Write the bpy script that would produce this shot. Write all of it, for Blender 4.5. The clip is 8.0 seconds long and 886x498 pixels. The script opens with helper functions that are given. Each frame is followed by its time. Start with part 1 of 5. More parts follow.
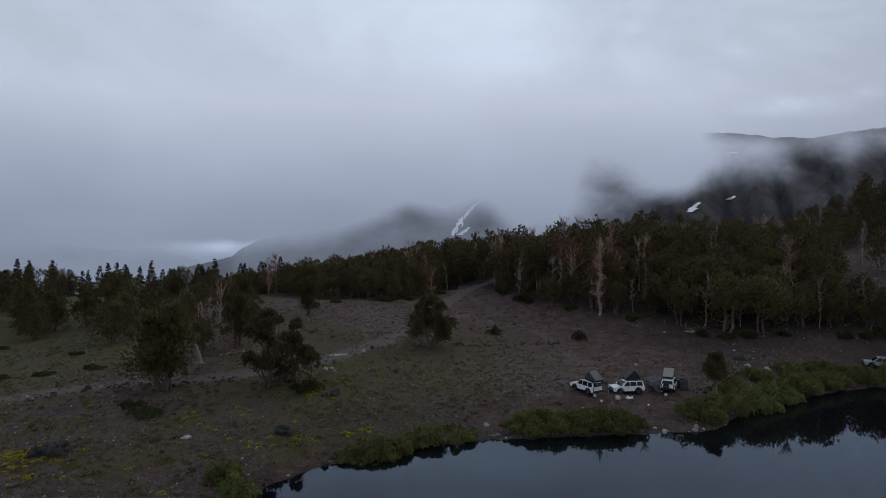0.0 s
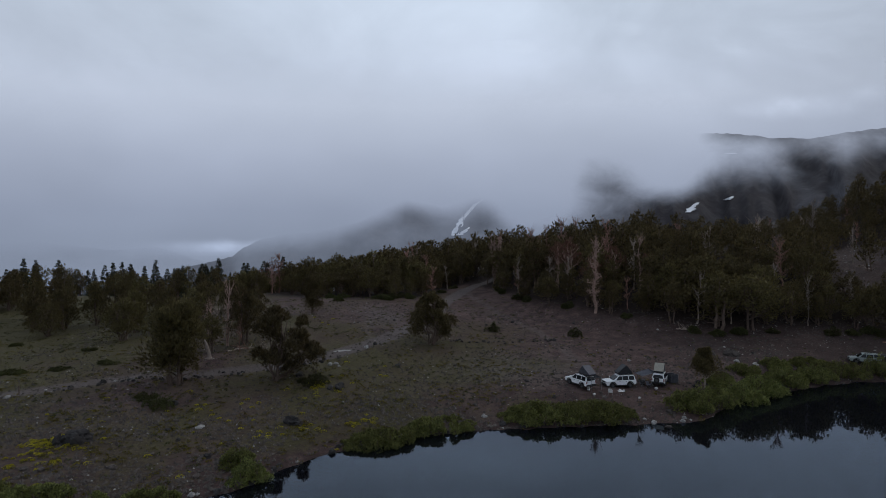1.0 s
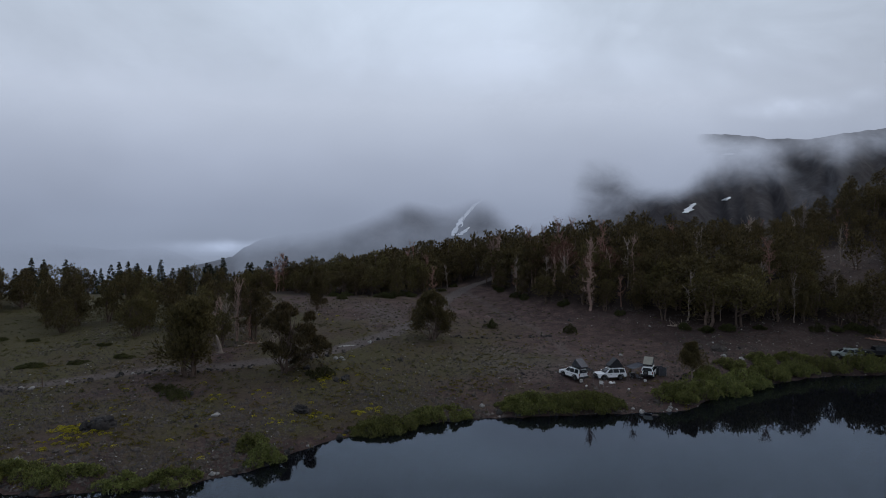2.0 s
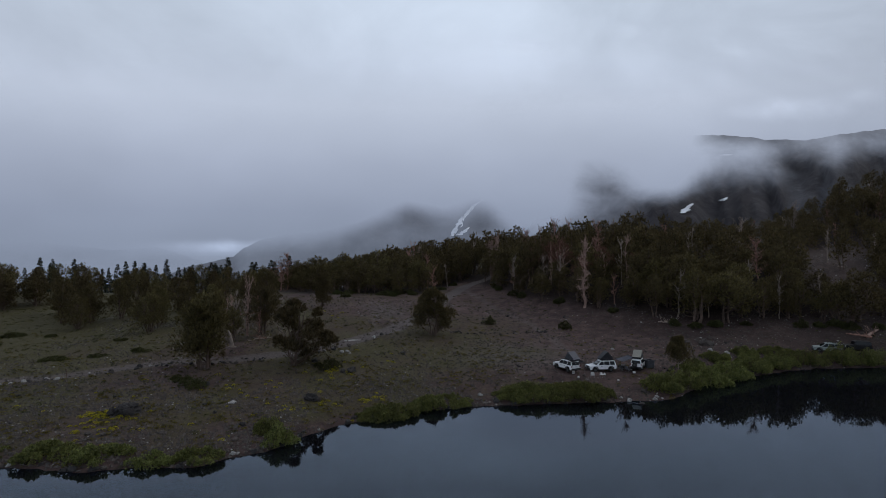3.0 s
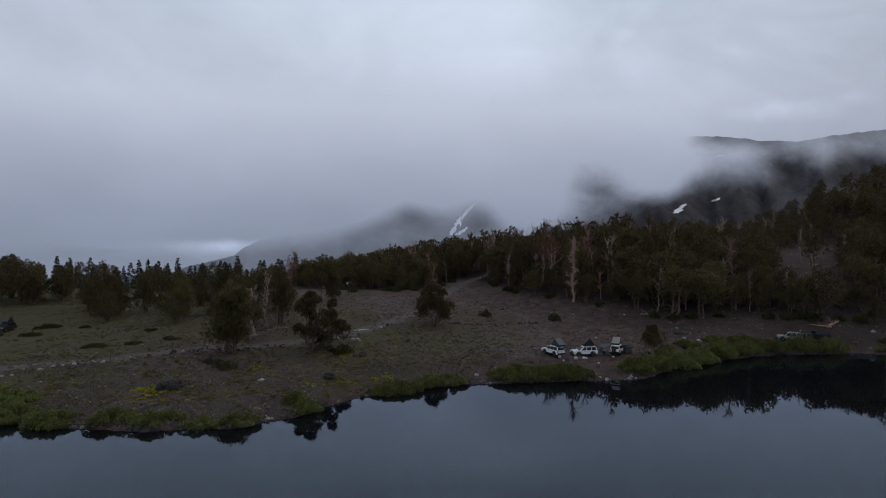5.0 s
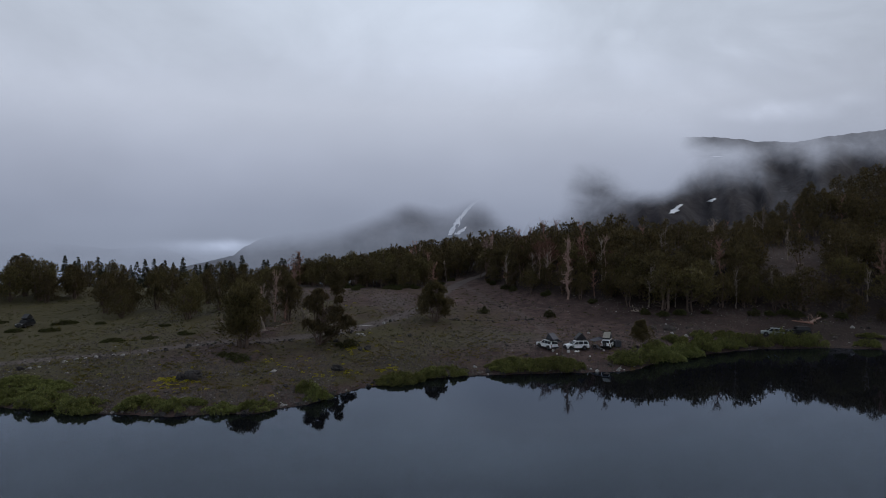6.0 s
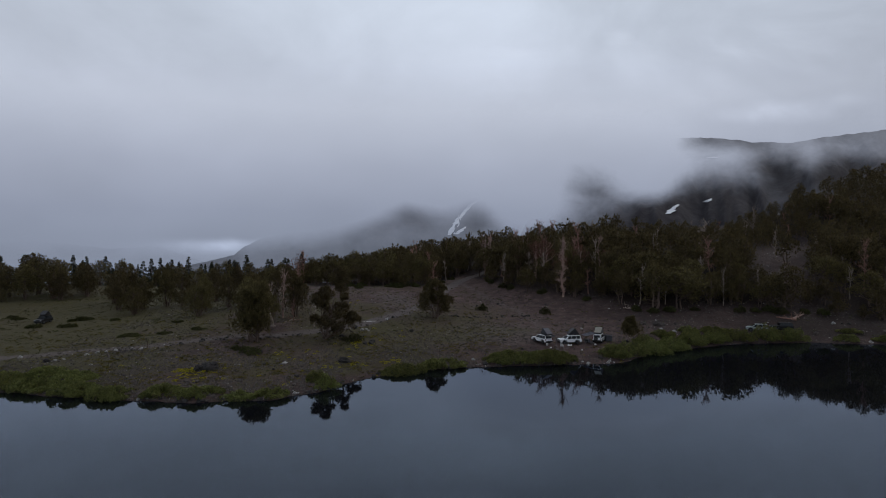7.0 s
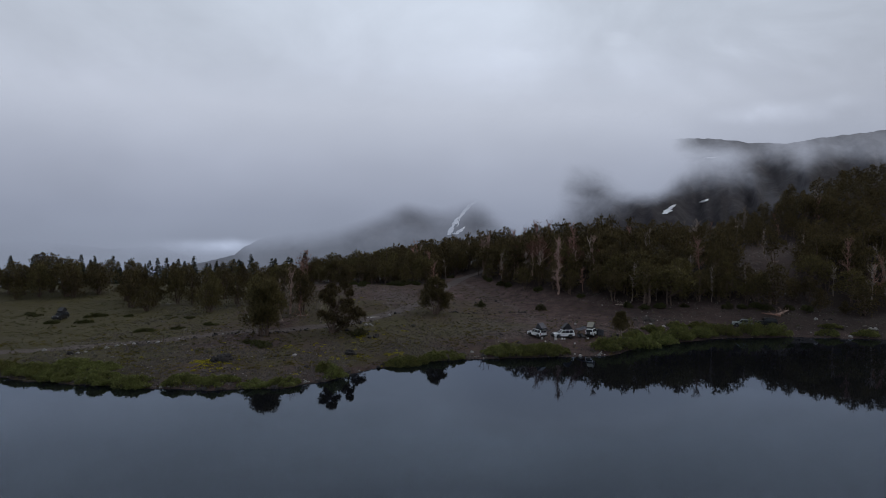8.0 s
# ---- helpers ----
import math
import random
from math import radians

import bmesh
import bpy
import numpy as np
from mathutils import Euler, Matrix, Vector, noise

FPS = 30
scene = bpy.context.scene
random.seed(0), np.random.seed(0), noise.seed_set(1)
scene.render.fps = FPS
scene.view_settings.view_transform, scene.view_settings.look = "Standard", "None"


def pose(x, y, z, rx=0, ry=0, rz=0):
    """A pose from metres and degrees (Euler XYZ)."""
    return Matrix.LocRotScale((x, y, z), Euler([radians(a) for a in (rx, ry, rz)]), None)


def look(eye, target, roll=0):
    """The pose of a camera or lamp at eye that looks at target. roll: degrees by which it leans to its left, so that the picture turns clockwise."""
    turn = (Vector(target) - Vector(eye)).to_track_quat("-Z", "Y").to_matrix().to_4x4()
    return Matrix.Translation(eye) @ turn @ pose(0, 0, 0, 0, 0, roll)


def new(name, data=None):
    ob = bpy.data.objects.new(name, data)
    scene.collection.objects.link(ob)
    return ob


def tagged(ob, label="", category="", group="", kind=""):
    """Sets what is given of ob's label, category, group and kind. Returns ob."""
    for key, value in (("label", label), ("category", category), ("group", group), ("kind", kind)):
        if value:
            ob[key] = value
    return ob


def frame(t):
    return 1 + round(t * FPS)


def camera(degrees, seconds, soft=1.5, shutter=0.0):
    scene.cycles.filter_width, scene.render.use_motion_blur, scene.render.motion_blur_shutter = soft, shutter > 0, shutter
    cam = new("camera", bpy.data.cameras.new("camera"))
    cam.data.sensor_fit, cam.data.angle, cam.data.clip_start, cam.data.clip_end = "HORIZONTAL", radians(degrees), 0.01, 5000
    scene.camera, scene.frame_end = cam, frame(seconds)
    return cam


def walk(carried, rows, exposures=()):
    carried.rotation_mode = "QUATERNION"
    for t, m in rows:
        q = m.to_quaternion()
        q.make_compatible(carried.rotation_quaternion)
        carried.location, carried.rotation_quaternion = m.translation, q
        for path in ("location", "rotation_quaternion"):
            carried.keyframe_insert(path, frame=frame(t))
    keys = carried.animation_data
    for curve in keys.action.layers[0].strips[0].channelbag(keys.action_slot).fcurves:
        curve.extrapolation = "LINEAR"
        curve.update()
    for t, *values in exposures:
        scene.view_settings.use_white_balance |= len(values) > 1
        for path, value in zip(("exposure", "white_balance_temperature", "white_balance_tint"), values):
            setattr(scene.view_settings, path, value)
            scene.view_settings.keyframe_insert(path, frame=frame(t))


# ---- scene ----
cam = camera(73.3, 8.0, soft=0.95)
METRES, EYE, TILT, LEAN, TURN = 44.0, 22.4, -1.0, 0.0, 0.0
ROWS = [
    (0.0, 0.0, 0.0, 0.0, -0.0, 0.0, 0.0),
    (0.5, 0.0002, -0.0369, -0.0003, 0.01, 0.0, -0.01),
    (1.0, 0.0, -0.0807, -0.0005, 0.01, -0.0, -0.01),
    (1.5, -0.0006, -0.13, -0.001, 0.01, -0.01, -0.03),
    (3.0, -0.004, -0.3043, -0.0059, -0.03, 0.02, -0.04),
    (3.5, -0.006, -0.3682, -0.0072, -0.05, 0.02, -0.04),
    (4.0, -0.0077, -0.434, -0.0087, -0.08, -0.01, -0.05),
    (4.5, -0.0096, -0.5014, -0.0101, -0.12, -0.02, -0.05),
    (6.0, -0.0193, -0.7107, -0.0099, -0.28, -0.07, -0.07),
    (6.5, -0.0218, -0.7822, -0.0102, -0.32, -0.08, -0.08),
    (7.0, -0.0241, -0.854, -0.011, -0.35, -0.09, -0.08),
    (7.5, -0.0267, -0.9263, -0.013, -0.38, -0.09, -0.07),
    (8.0, -0.0291, -0.9992, -0.0156, -0.41, -0.09, -0.06),
]
walk(cam, [(t, pose(0, 0, EYE, TILT, LEAN, TURN) @ pose(METRES * x, METRES * y, METRES * z, 90 + pitch, roll, yaw)) for t, x, y, z, yaw, pitch, roll in ROWS],
     [(0.0, 0.0, 6500, 10), (3.0, 0.0, 6500, 10), (6.5, -0.03, 6720, 11.5), (8.0, -0.03, 6760, 11.5)])


# ---- light: a closed, bright overcast at dusk, with a faint broad sun behind it ----
world = bpy.data.worlds.new("overcast")
scene.world = world
world.use_nodes = True
wn, wl = world.node_tree.nodes, world.node_tree.links
wn.clear()
SUN_UP, SUN_ROUND = radians(38), radians(60)


def join(tree, a, b):
    tree.links.new(a, b)


def stops(node, *rows):
    """Sets a colour ramp's stops: (place, colour)."""
    el = node.color_ramp.elements
    while len(el) > 2:
        el.remove(el[-1])
    for i, (p, c) in enumerate(rows):
        e = el[i] if i < 2 else el.new(p)
        e.position, e.color = p, (*c, 1) if len(c) == 3 else c


FOG_STOPS = ((0.0, (0.240, 0.285, 0.380)), (0.10, (0.282, 0.328, 0.435)), (0.22, (0.375, 0.427, 0.545)), (0.36, (0.505, 0.567, 0.690)), (0.60, (0.545, 0.625, 0.745)), (1.0, (0.455, 0.535, 0.655)))
sky = wn.new("ShaderNodeTexSky")
sky.sky_type, sky.sun_disc, sky.sun_elevation, sky.sun_rotation = "NISHITA", False, SUN_UP, SUN_ROUND
coord = wn.new("ShaderNodeTexCoord")
split = wn.new("ShaderNodeSeparateXYZ")
wl.new(coord.outputs["Generated"], split.inputs[0])
height = wn.new("ShaderNodeMapRange")
height.inputs["From Min"].default_value, height.inputs["From Max"].default_value = -0.02, 0.62
wl.new(split.outputs["Z"], height.inputs["Value"])
flat = wn.new("ShaderNodeVectorMath")
flat.operation = "MULTIPLY"
flat.inputs[1].default_value = (1.0, 1.0, 1.5)
wl.new(coord.outputs["Generated"], flat.inputs[0])
billow = wn.new("ShaderNodeTexNoise")
billow.inputs["Scale"].default_value, billow.inputs["Detail"].default_value, billow.inputs["Roughness"].default_value = 3.1, 7, 0.55
billow.inputs["Distortion"].default_value = 0.4
wl.new(flat.outputs[0], billow.inputs["Vector"])
wide = wn.new("ShaderNodeTexNoise")
wide.inputs["Scale"].default_value, wide.inputs["Detail"].default_value = 1.3, 2
wl.new(flat.outputs[0], wide.inputs["Vector"])
ramp_sky = wn.new("ShaderNodeValToRGB")
stops(ramp_sky, *FOG_STOPS)
wl.new(height.outputs[0], ramp_sky.inputs[0])
lump = wn.new("ShaderNodeMapRange")
lump.inputs["From Min"].default_value, lump.inputs["From Max"].default_value = 0.3, 0.72
lump.inputs["To Min"].default_value, lump.inputs["To Max"].default_value = 0.86, 1.15
wl.new(billow.outputs["Fac"], lump.inputs["Value"])
lump2 = wn.new("ShaderNodeMapRange")
lump2.inputs["From Min"].default_value, lump2.inputs["From Max"].default_value = 0.3, 0.7
lump2.inputs["To Min"].default_value, lump2.inputs["To Max"].default_value = 0.88, 1.10
wl.new(wide.outputs["Fac"], lump2.inputs["Value"])
both = wn.new("ShaderNodeMath")
both.operation = "MULTIPLY"
wl.new(lump.outputs[0], both.inputs[0])
wl.new(lump2.outputs[0], both.inputs[1])
east = wn.new("ShaderNodeMapRange")
east.inputs["From Min"].default_value, east.inputs["From Max"].default_value = 0.15, 0.75
east.inputs["To Min"].default_value, east.inputs["To Max"].default_value = 1.0, 0.76
wl.new(split.outputs["X"], east.inputs["Value"])
# a thin spot in the cloud to the north-east
thin = wn.new("ShaderNodeVectorMath")
thin.operation = "DOT_PRODUCT"
thin.inputs[1].default_value = Vector((0.585, 1.0, 0.225)).normalized()
wl.new(coord.outputs["Generated"], thin.inputs[0])
spot = wn.new("ShaderNodeMapRange")
spot.interpolation_type = "SMOOTHSTEP"
spot.inputs["From Min"].default_value, spot.inputs["From Max"].default_value, spot.inputs["To Max"].default_value = 0.984, 0.9995, 1.2
wl.new(thin.outputs["Value"], spot.inputs["Value"])
torn = wn.new("ShaderNodeMapRange")
torn.interpolation_type = "SMOOTHSTEP"
torn.inputs["From Min"].default_value, torn.inputs["From Max"].default_value, torn.inputs["To Max"].default_value = 0.44, 0.66, 0.20
wl.new(billow.outputs["Fac"], torn.inputs["Value"])
gap = wn.new("ShaderNodeMath")
gap.operation = "MULTIPLY"
wl.new(spot.outputs[0], gap.inputs[0])
wl.new(torn.outputs[0], gap.inputs[1])
gap2 = wn.new("ShaderNodeMath")
gap2.operation = "ADD"
wl.new(gap.outputs[0], gap2.inputs[0])
wl.new(east.outputs[0], gap2.inputs[1])
all_of = wn.new("ShaderNodeMath")
all_of.operation = "MULTIPLY"
wl.new(both.outputs[0], all_of.inputs[0])
wl.new(gap2.outputs[0], all_of.inputs[1])
cloudy = wn.new("ShaderNodeBackground")
wl.new(ramp_sky.outputs[0], cloudy.inputs["Color"])
wl.new(all_of.outputs[0], cloudy.inputs["Strength"])
clear = wn.new("ShaderNodeBackground")
clear.inputs["Strength"].default_value = 0.08
wl.new(sky.outputs[0], clear.inputs["Color"])
cover = wn.new("ShaderNodeMixShader")
cover.inputs[0].default_value = 0.96
wl.new(clear.outputs[0], cover.inputs[1])
wl.new(cloudy.outputs[0], cover.inputs[2])
wout = wn.new("ShaderNodeOutputWorld")
wl.new(cover.outputs[0], wout.inputs[0])

sun = new("sun", bpy.data.lights.new("sun", "SUN"))
sun.data.energy, sun.data.angle, sun.data.color = 0.5, radians(25), (1.0, 0.95, 0.88)
sun.matrix_world = look((0, 0, 0), (-math.sin(SUN_ROUND) * math.cos(SUN_UP), -math.cos(SUN_ROUND) * math.cos(SUN_UP), -math.sin(SUN_UP)))


# ---- materials ----
def material(name, rough=0.8, metal=0.0, spec=0.3):
    m = bpy.data.materials.new(name)
    m.use_nodes = True
    b = m.node_tree.nodes["Principled BSDF"]
    b.inputs["Roughness"].default_value, b.inputs["Metallic"].default_value, b.inputs["Specular IOR Level"].default_value = rough, metal, spec
    return m, m.node_tree, b


def noise_of(tree, scale, detail=4, rough=0.55, vector=None, distortion=0.0):
    n = tree.nodes.new("ShaderNodeTexNoise")
    n.inputs["Scale"].default_value, n.inputs["Detail"].default_value = scale, detail
    n.inputs["Roughness"].default_value, n.inputs["Distortion"].default_value = rough, distortion
    if vector is None:
        vector = tree.nodes.new("ShaderNodeTexCoord").outputs["Object"]
    tree.links.new(vector, n.inputs["Vector"])
    return n.outputs["Fac"]


def ramp_of(tree, fac, *rows):
    r = tree.nodes.new("ShaderNodeValToRGB")
    stops(r, *rows)
    tree.links.new(fac, r.inputs[0])
    return r.outputs[0]


def blend(tree, fac, a, b, mode="MIX"):
    n = tree.nodes.new("ShaderNodeMix")
    n.data_type, n.blend_type = "RGBA", mode
    for value, socket in ((fac, n.inputs[0]), (a, n.inputs[6]), (b, n.inputs[7])):
        if isinstance(value, (int, float)):
            socket.default_value = value
        elif isinstance(value, tuple):
            socket.default_value = (*value, 1)
        else:
            tree.links.new(value, socket)
    return n.outputs[2]


def calc(tree, op, a, b=0.0):
    n = tree.nodes.new("ShaderNodeMath")
    n.operation = op
    for value, socket in ((a, n.inputs[0]), (b, n.inputs[1])):
        if isinstance(value, (int, float)):
            socket.default_value = value
        else:
            tree.links.new(value, socket)
    return n.outputs[0]


def relief(tree, b, fac, strength=0.4, distance=0.05):
    n = tree.nodes.new("ShaderNodeBump")
    n.inputs["Strength"].default_value, n.inputs["Distance"].default_value = strength, distance
    tree.links.new(fac, n.inputs["Height"])
    tree.links.new(n.outputs[0], b.inputs["Normal"])


def varied(name, dark, light, scale=6.0, rough=0.8, metal=0.0, spec=0.3, bump=0.3, fine=40.0, own=0.0, deep=0.02):
    """A surface that varies between two colours at two scales, with fine relief; own: how far each object differs."""
    m, tree, b = material(name, rough, metal, spec)
    big, small = noise_of(tree, scale), noise_of(tree, fine, 3)
    mixed = calc(tree, "ADD", calc(tree, "MULTIPLY", big, 0.65), calc(tree, "MULTIPLY", small, 0.35))
    col = ramp_of(tree, mixed, (0.33, dark), (0.67, light))
    if own:
        info = tree.nodes.new("ShaderNodeObjectInfo")
        shade = tree.nodes.new("ShaderNodeMapRange")
        shade.inputs["To Min"].default_value, shade.inputs["To Max"].default_value = 1 - own, 1 + own
        tree.links.new(info.outputs["Random"], shade.inputs["Value"])
        hsv = tree.nodes.new("ShaderNodeHueSaturation")
        tree.links.new(shade.outputs[0], hsv.inputs["Value"])
        tree.links.new(col, hsv.inputs["Color"])
        col = hsv.outputs[0]
    tree.links.new(col, b.inputs["Base Color"])
    if bump:
        relief(tree, b, small, bump, deep)
    return m


def needle_material(name, dark, light, own=0.25):
    m, tree, b = material(name, 0.6, 0.0, 0.25)
    geo = tree.nodes.new("ShaderNodeNewGeometry")
    info = tree.nodes.new("ShaderNodeObjectInfo")
    mixed = calc(tree, "ADD", calc(tree, "MULTIPLY", noise_of(tree, 0.9, 3), 0.6), calc(tree, "MULTIPLY", geo.outputs["Random Per Island"], 0.4))
    col = ramp_of(tree, mixed, (0.25, dark), (0.75, light))
    hsv = tree.nodes.new("ShaderNodeHueSaturation")
    for out, lo, hi in (("Value", 1 - own, 1 + own), ("Hue", 0.485, 0.508)):
        shade = tree.nodes.new("ShaderNodeMapRange")
        shade.inputs["To Min"].default_value, shade.inputs["To Max"].default_value = lo, hi
        tree.links.new(info.outputs["Random"], shade.inputs["Value"])
        tree.links.new(shade.outputs[0], hsv.inputs[out])
    tree.links.new(col, hsv.inputs["Color"])
    tree.links.new(hsv.outputs[0], b.inputs["Base Color"])
    # thin leaves let part of the light through
    thin_leaf, both_sides = tree.nodes.new("ShaderNodeBsdfTranslucent"), tree.nodes.new("ShaderNodeMixShader")
    both_sides.inputs[0].default_value = 0.48
    tree.links.new(hsv.outputs[0], thin_leaf.inputs["Color"])
    tree.links.new(b.outputs[0], both_sides.inputs[1])
    tree.links.new(thin_leaf.outputs[0], both_sides.inputs[2])
    tree.links.new(both_sides.outputs[0], [n for n in tree.nodes if n.bl_idname == "ShaderNodeOutputMaterial"][0].inputs["Surface"])
    return m


NEEDLES = needle_material("pine_needles", (0.0380, 0.0310, 0.0135), (0.155, 0.123, 0.049))
FIR_NEEDLES = needle_material("fir_needles", (0.022, 0.027, 0.017), (0.060, 0.064, 0.038))
RUST = needle_material("dead_needles", (0.070, 0.034, 0.025), (0.190, 0.095, 0.066))
WILLOW = needle_material("willow_leaves", (0.044, 0.052, 0.0150), (0.220, 0.232, 0.070))
JUNIPER = needle_material("juniper_leaves", (0.028, 0.033, 0.010), (0.088, 0.090, 0.030))
GRASS = needle_material("meadow_grass", (0.060, 0.058, 0.020), (0.170, 0.155, 0.060))
YELLOW = needle_material("yellow_blossom", (0.150, 0.145, 0.014), (0.60, 0.55, 0.040), 0.15)
BARK = varied("pine_bark", (0.055, 0.038, 0.030), (0.165, 0.115, 0.090), 2.5, 0.9, bump=0.6, own=0.2)
SILVER_WOOD = varied("weathered_dead_wood", (0.14, 0.105, 0.085), (0.34, 0.275, 0.228), 2.0, 0.85, bump=0.5, own=0.3)
RED_WOOD = varied("reddish_dead_wood", (0.15, 0.075, 0.055), (0.30, 0.170, 0.130), 2.0, 0.85, bump=0.5, own=0.25)
PINK_WOOD = varied("pinkish_weathered_wood", (0.17, 0.105, 0.082), (0.36, 0.245, 0.200), 2.0, 0.85, bump=0.5, own=0.2)
OLIVE = needle_material("olive_cushion_leaves", (0.055, 0.050, 0.010), (0.230, 0.200, 0.040), 0.2)
ROCK = varied("grey_rock", (0.034, 0.027, 0.0245), (0.130, 0.108, 0.095), 1.6, 0.9, bump=0.8, fine=14, own=0.45, deep=0.05)
PALE_ROCK = varied("pale_rock", (0.15, 0.14, 0.13), (0.36, 0.345, 0.325), 1.8, 0.85, bump=0.6, fine=16, own=0.2, deep=0.04)
DARK_ROCK = varied("dark_lava_rock", (0.013, 0.012, 0.012), (0.050, 0.044, 0.042), 1.6, 0.9, bump=0.8, fine=14, own=0.3, deep=0.05)
WHITE_PAINT = varied("white_car_paint", (0.66, 0.67, 0.68), (0.80, 0.80, 0.80), 1.2, 0.28, spec=0.5, bump=0, fine=25)
SILVER_PAINT = varied("pale_green_grey_car_paint", (0.20, 0.235, 0.225), (0.29, 0.325, 0.315), 1.2, 0.35, spec=0.5, bump=0, fine=25)
BLACK_PAINT = varied("black_car_paint", (0.008, 0.008, 0.009), (0.018, 0.018, 0.020), 1.2, 0.45, spec=0.2, bump=0, fine=25)
TRIM = varied("black_plastic_trim", (0.014, 0.014, 0.015), (0.035, 0.035, 0.036), 6, 0.6, bump=0.2)
RUBBER = varied("tyre_rubber", (0.010, 0.010, 0.010), (0.030, 0.029, 0.028), 7, 0.85, bump=0.4)
ALLOY = varied("dark_alloy", (0.05, 0.05, 0.052), (0.14, 0.14, 0.145), 8, 0.4, 0.7, 0.5, 0.1)
LAMP_GLASS = varied("headlamp_glass", (0.45, 0.46, 0.47), (0.70, 0.70, 0.70), 9, 0.12, 0.2, 0.6, 0)
TAIL_GLASS = varied("red_tail_lamp", (0.10, 0.008, 0.007), (0.20, 0.016, 0.014), 9, 0.2, 0, 0.6, 0)
CANVAS = varied("dark_grey_canvas", (0.030, 0.031, 0.036), (0.075, 0.076, 0.086), 3.0, 0.85, bump=0.5, fine=60)
BLACK_SHELL = varied("black_tent_shell", (0.012, 0.012, 0.014), (0.030, 0.030, 0.034), 3.0, 0.5, bump=0.2)
GREY_SHELL = varied("grey_tent_shell", (0.034, 0.036, 0.050), (0.068, 0.070, 0.092), 3.0, 0.5, bump=0.2)
TAN_SHELL = varied("tan_tent_top", (0.19, 0.178, 0.145), (0.29, 0.272, 0.225), 3.0, 0.6, bump=0.2)
TARP = varied("blue_grey_awning_cloth", (0.11, 0.115, 0.14), (0.19, 0.195, 0.225), 2.0, 0.8, bump=0.4)
WHITE_PLASTIC = varied("white_plastic", (0.55, 0.55, 0.54), (0.78, 0.77, 0.75), 5, 0.5, bump=0.1)
STEEL = varied("grey_steel", (0.14, 0.14, 0.145), (0.30, 0.30, 0.31), 8, 0.4, 0.8, 0.5, 0.1)
SNOW = varied("old_snow", (0.62, 0.64, 0.67), (0.86, 0.87, 0.89), 0.03, 0.8, bump=0.3, fine=0.4, deep=0.5)

GLASS, gt, gb = material("tinted_window_glass", 0.06, 0.0, 0.22)
gb.inputs["Base Color"].default_value = (0.012, 0.014, 0.016, 1)

WATER, wt, wb = material("dark_lake_water", 0.02, 0.0, 0.5)
ripple_at = wt.nodes.new("ShaderNodeTexCoord").outputs["Object"]
relief(wt, wb, calc(wt, "ADD", noise_of(wt, 1.4, 2, 0.5, ripple_at), calc(wt, "MULTIPLY", noise_of(wt, 0.12, 2, 0.5, ripple_at), 3.0)), 0.03, 0.05)
wave = wb.inputs["Normal"].links[0].from_socket
sheen, deep, lip, mixed_water = (wt.nodes.new(n) for n in ("ShaderNodeBsdfGlossy", "ShaderNodeBsdfDiffuse", "ShaderNodeFresnel", "ShaderNodeMixShader"))
sheen.inputs["Color"].default_value, sheen.inputs["Roughness"].default_value = (0.73, 0.85, 1.0, 1), 0.015
deep.inputs["Color"].default_value = (0.004, 0.0045, 0.0065, 1)
lip.inputs["IOR"].default_value = 1.32
for node in (sheen, lip):
    wt.links.new(wave, node.inputs["Normal"])
wt.links.new(lip.outputs[0], mixed_water.inputs[0])
wt.links.new(deep.outputs[0], mixed_water.inputs[1])
wt.links.new(sheen.outputs[0], mixed_water.inputs[2])
surface_out = [n for n in wt.nodes if n.bl_idname == "ShaderNodeOutputMaterial"][0]
wt.links.new(mixed_water.outputs[0], surface_out.inputs["Surface"])
wt.nodes.remove(wb)


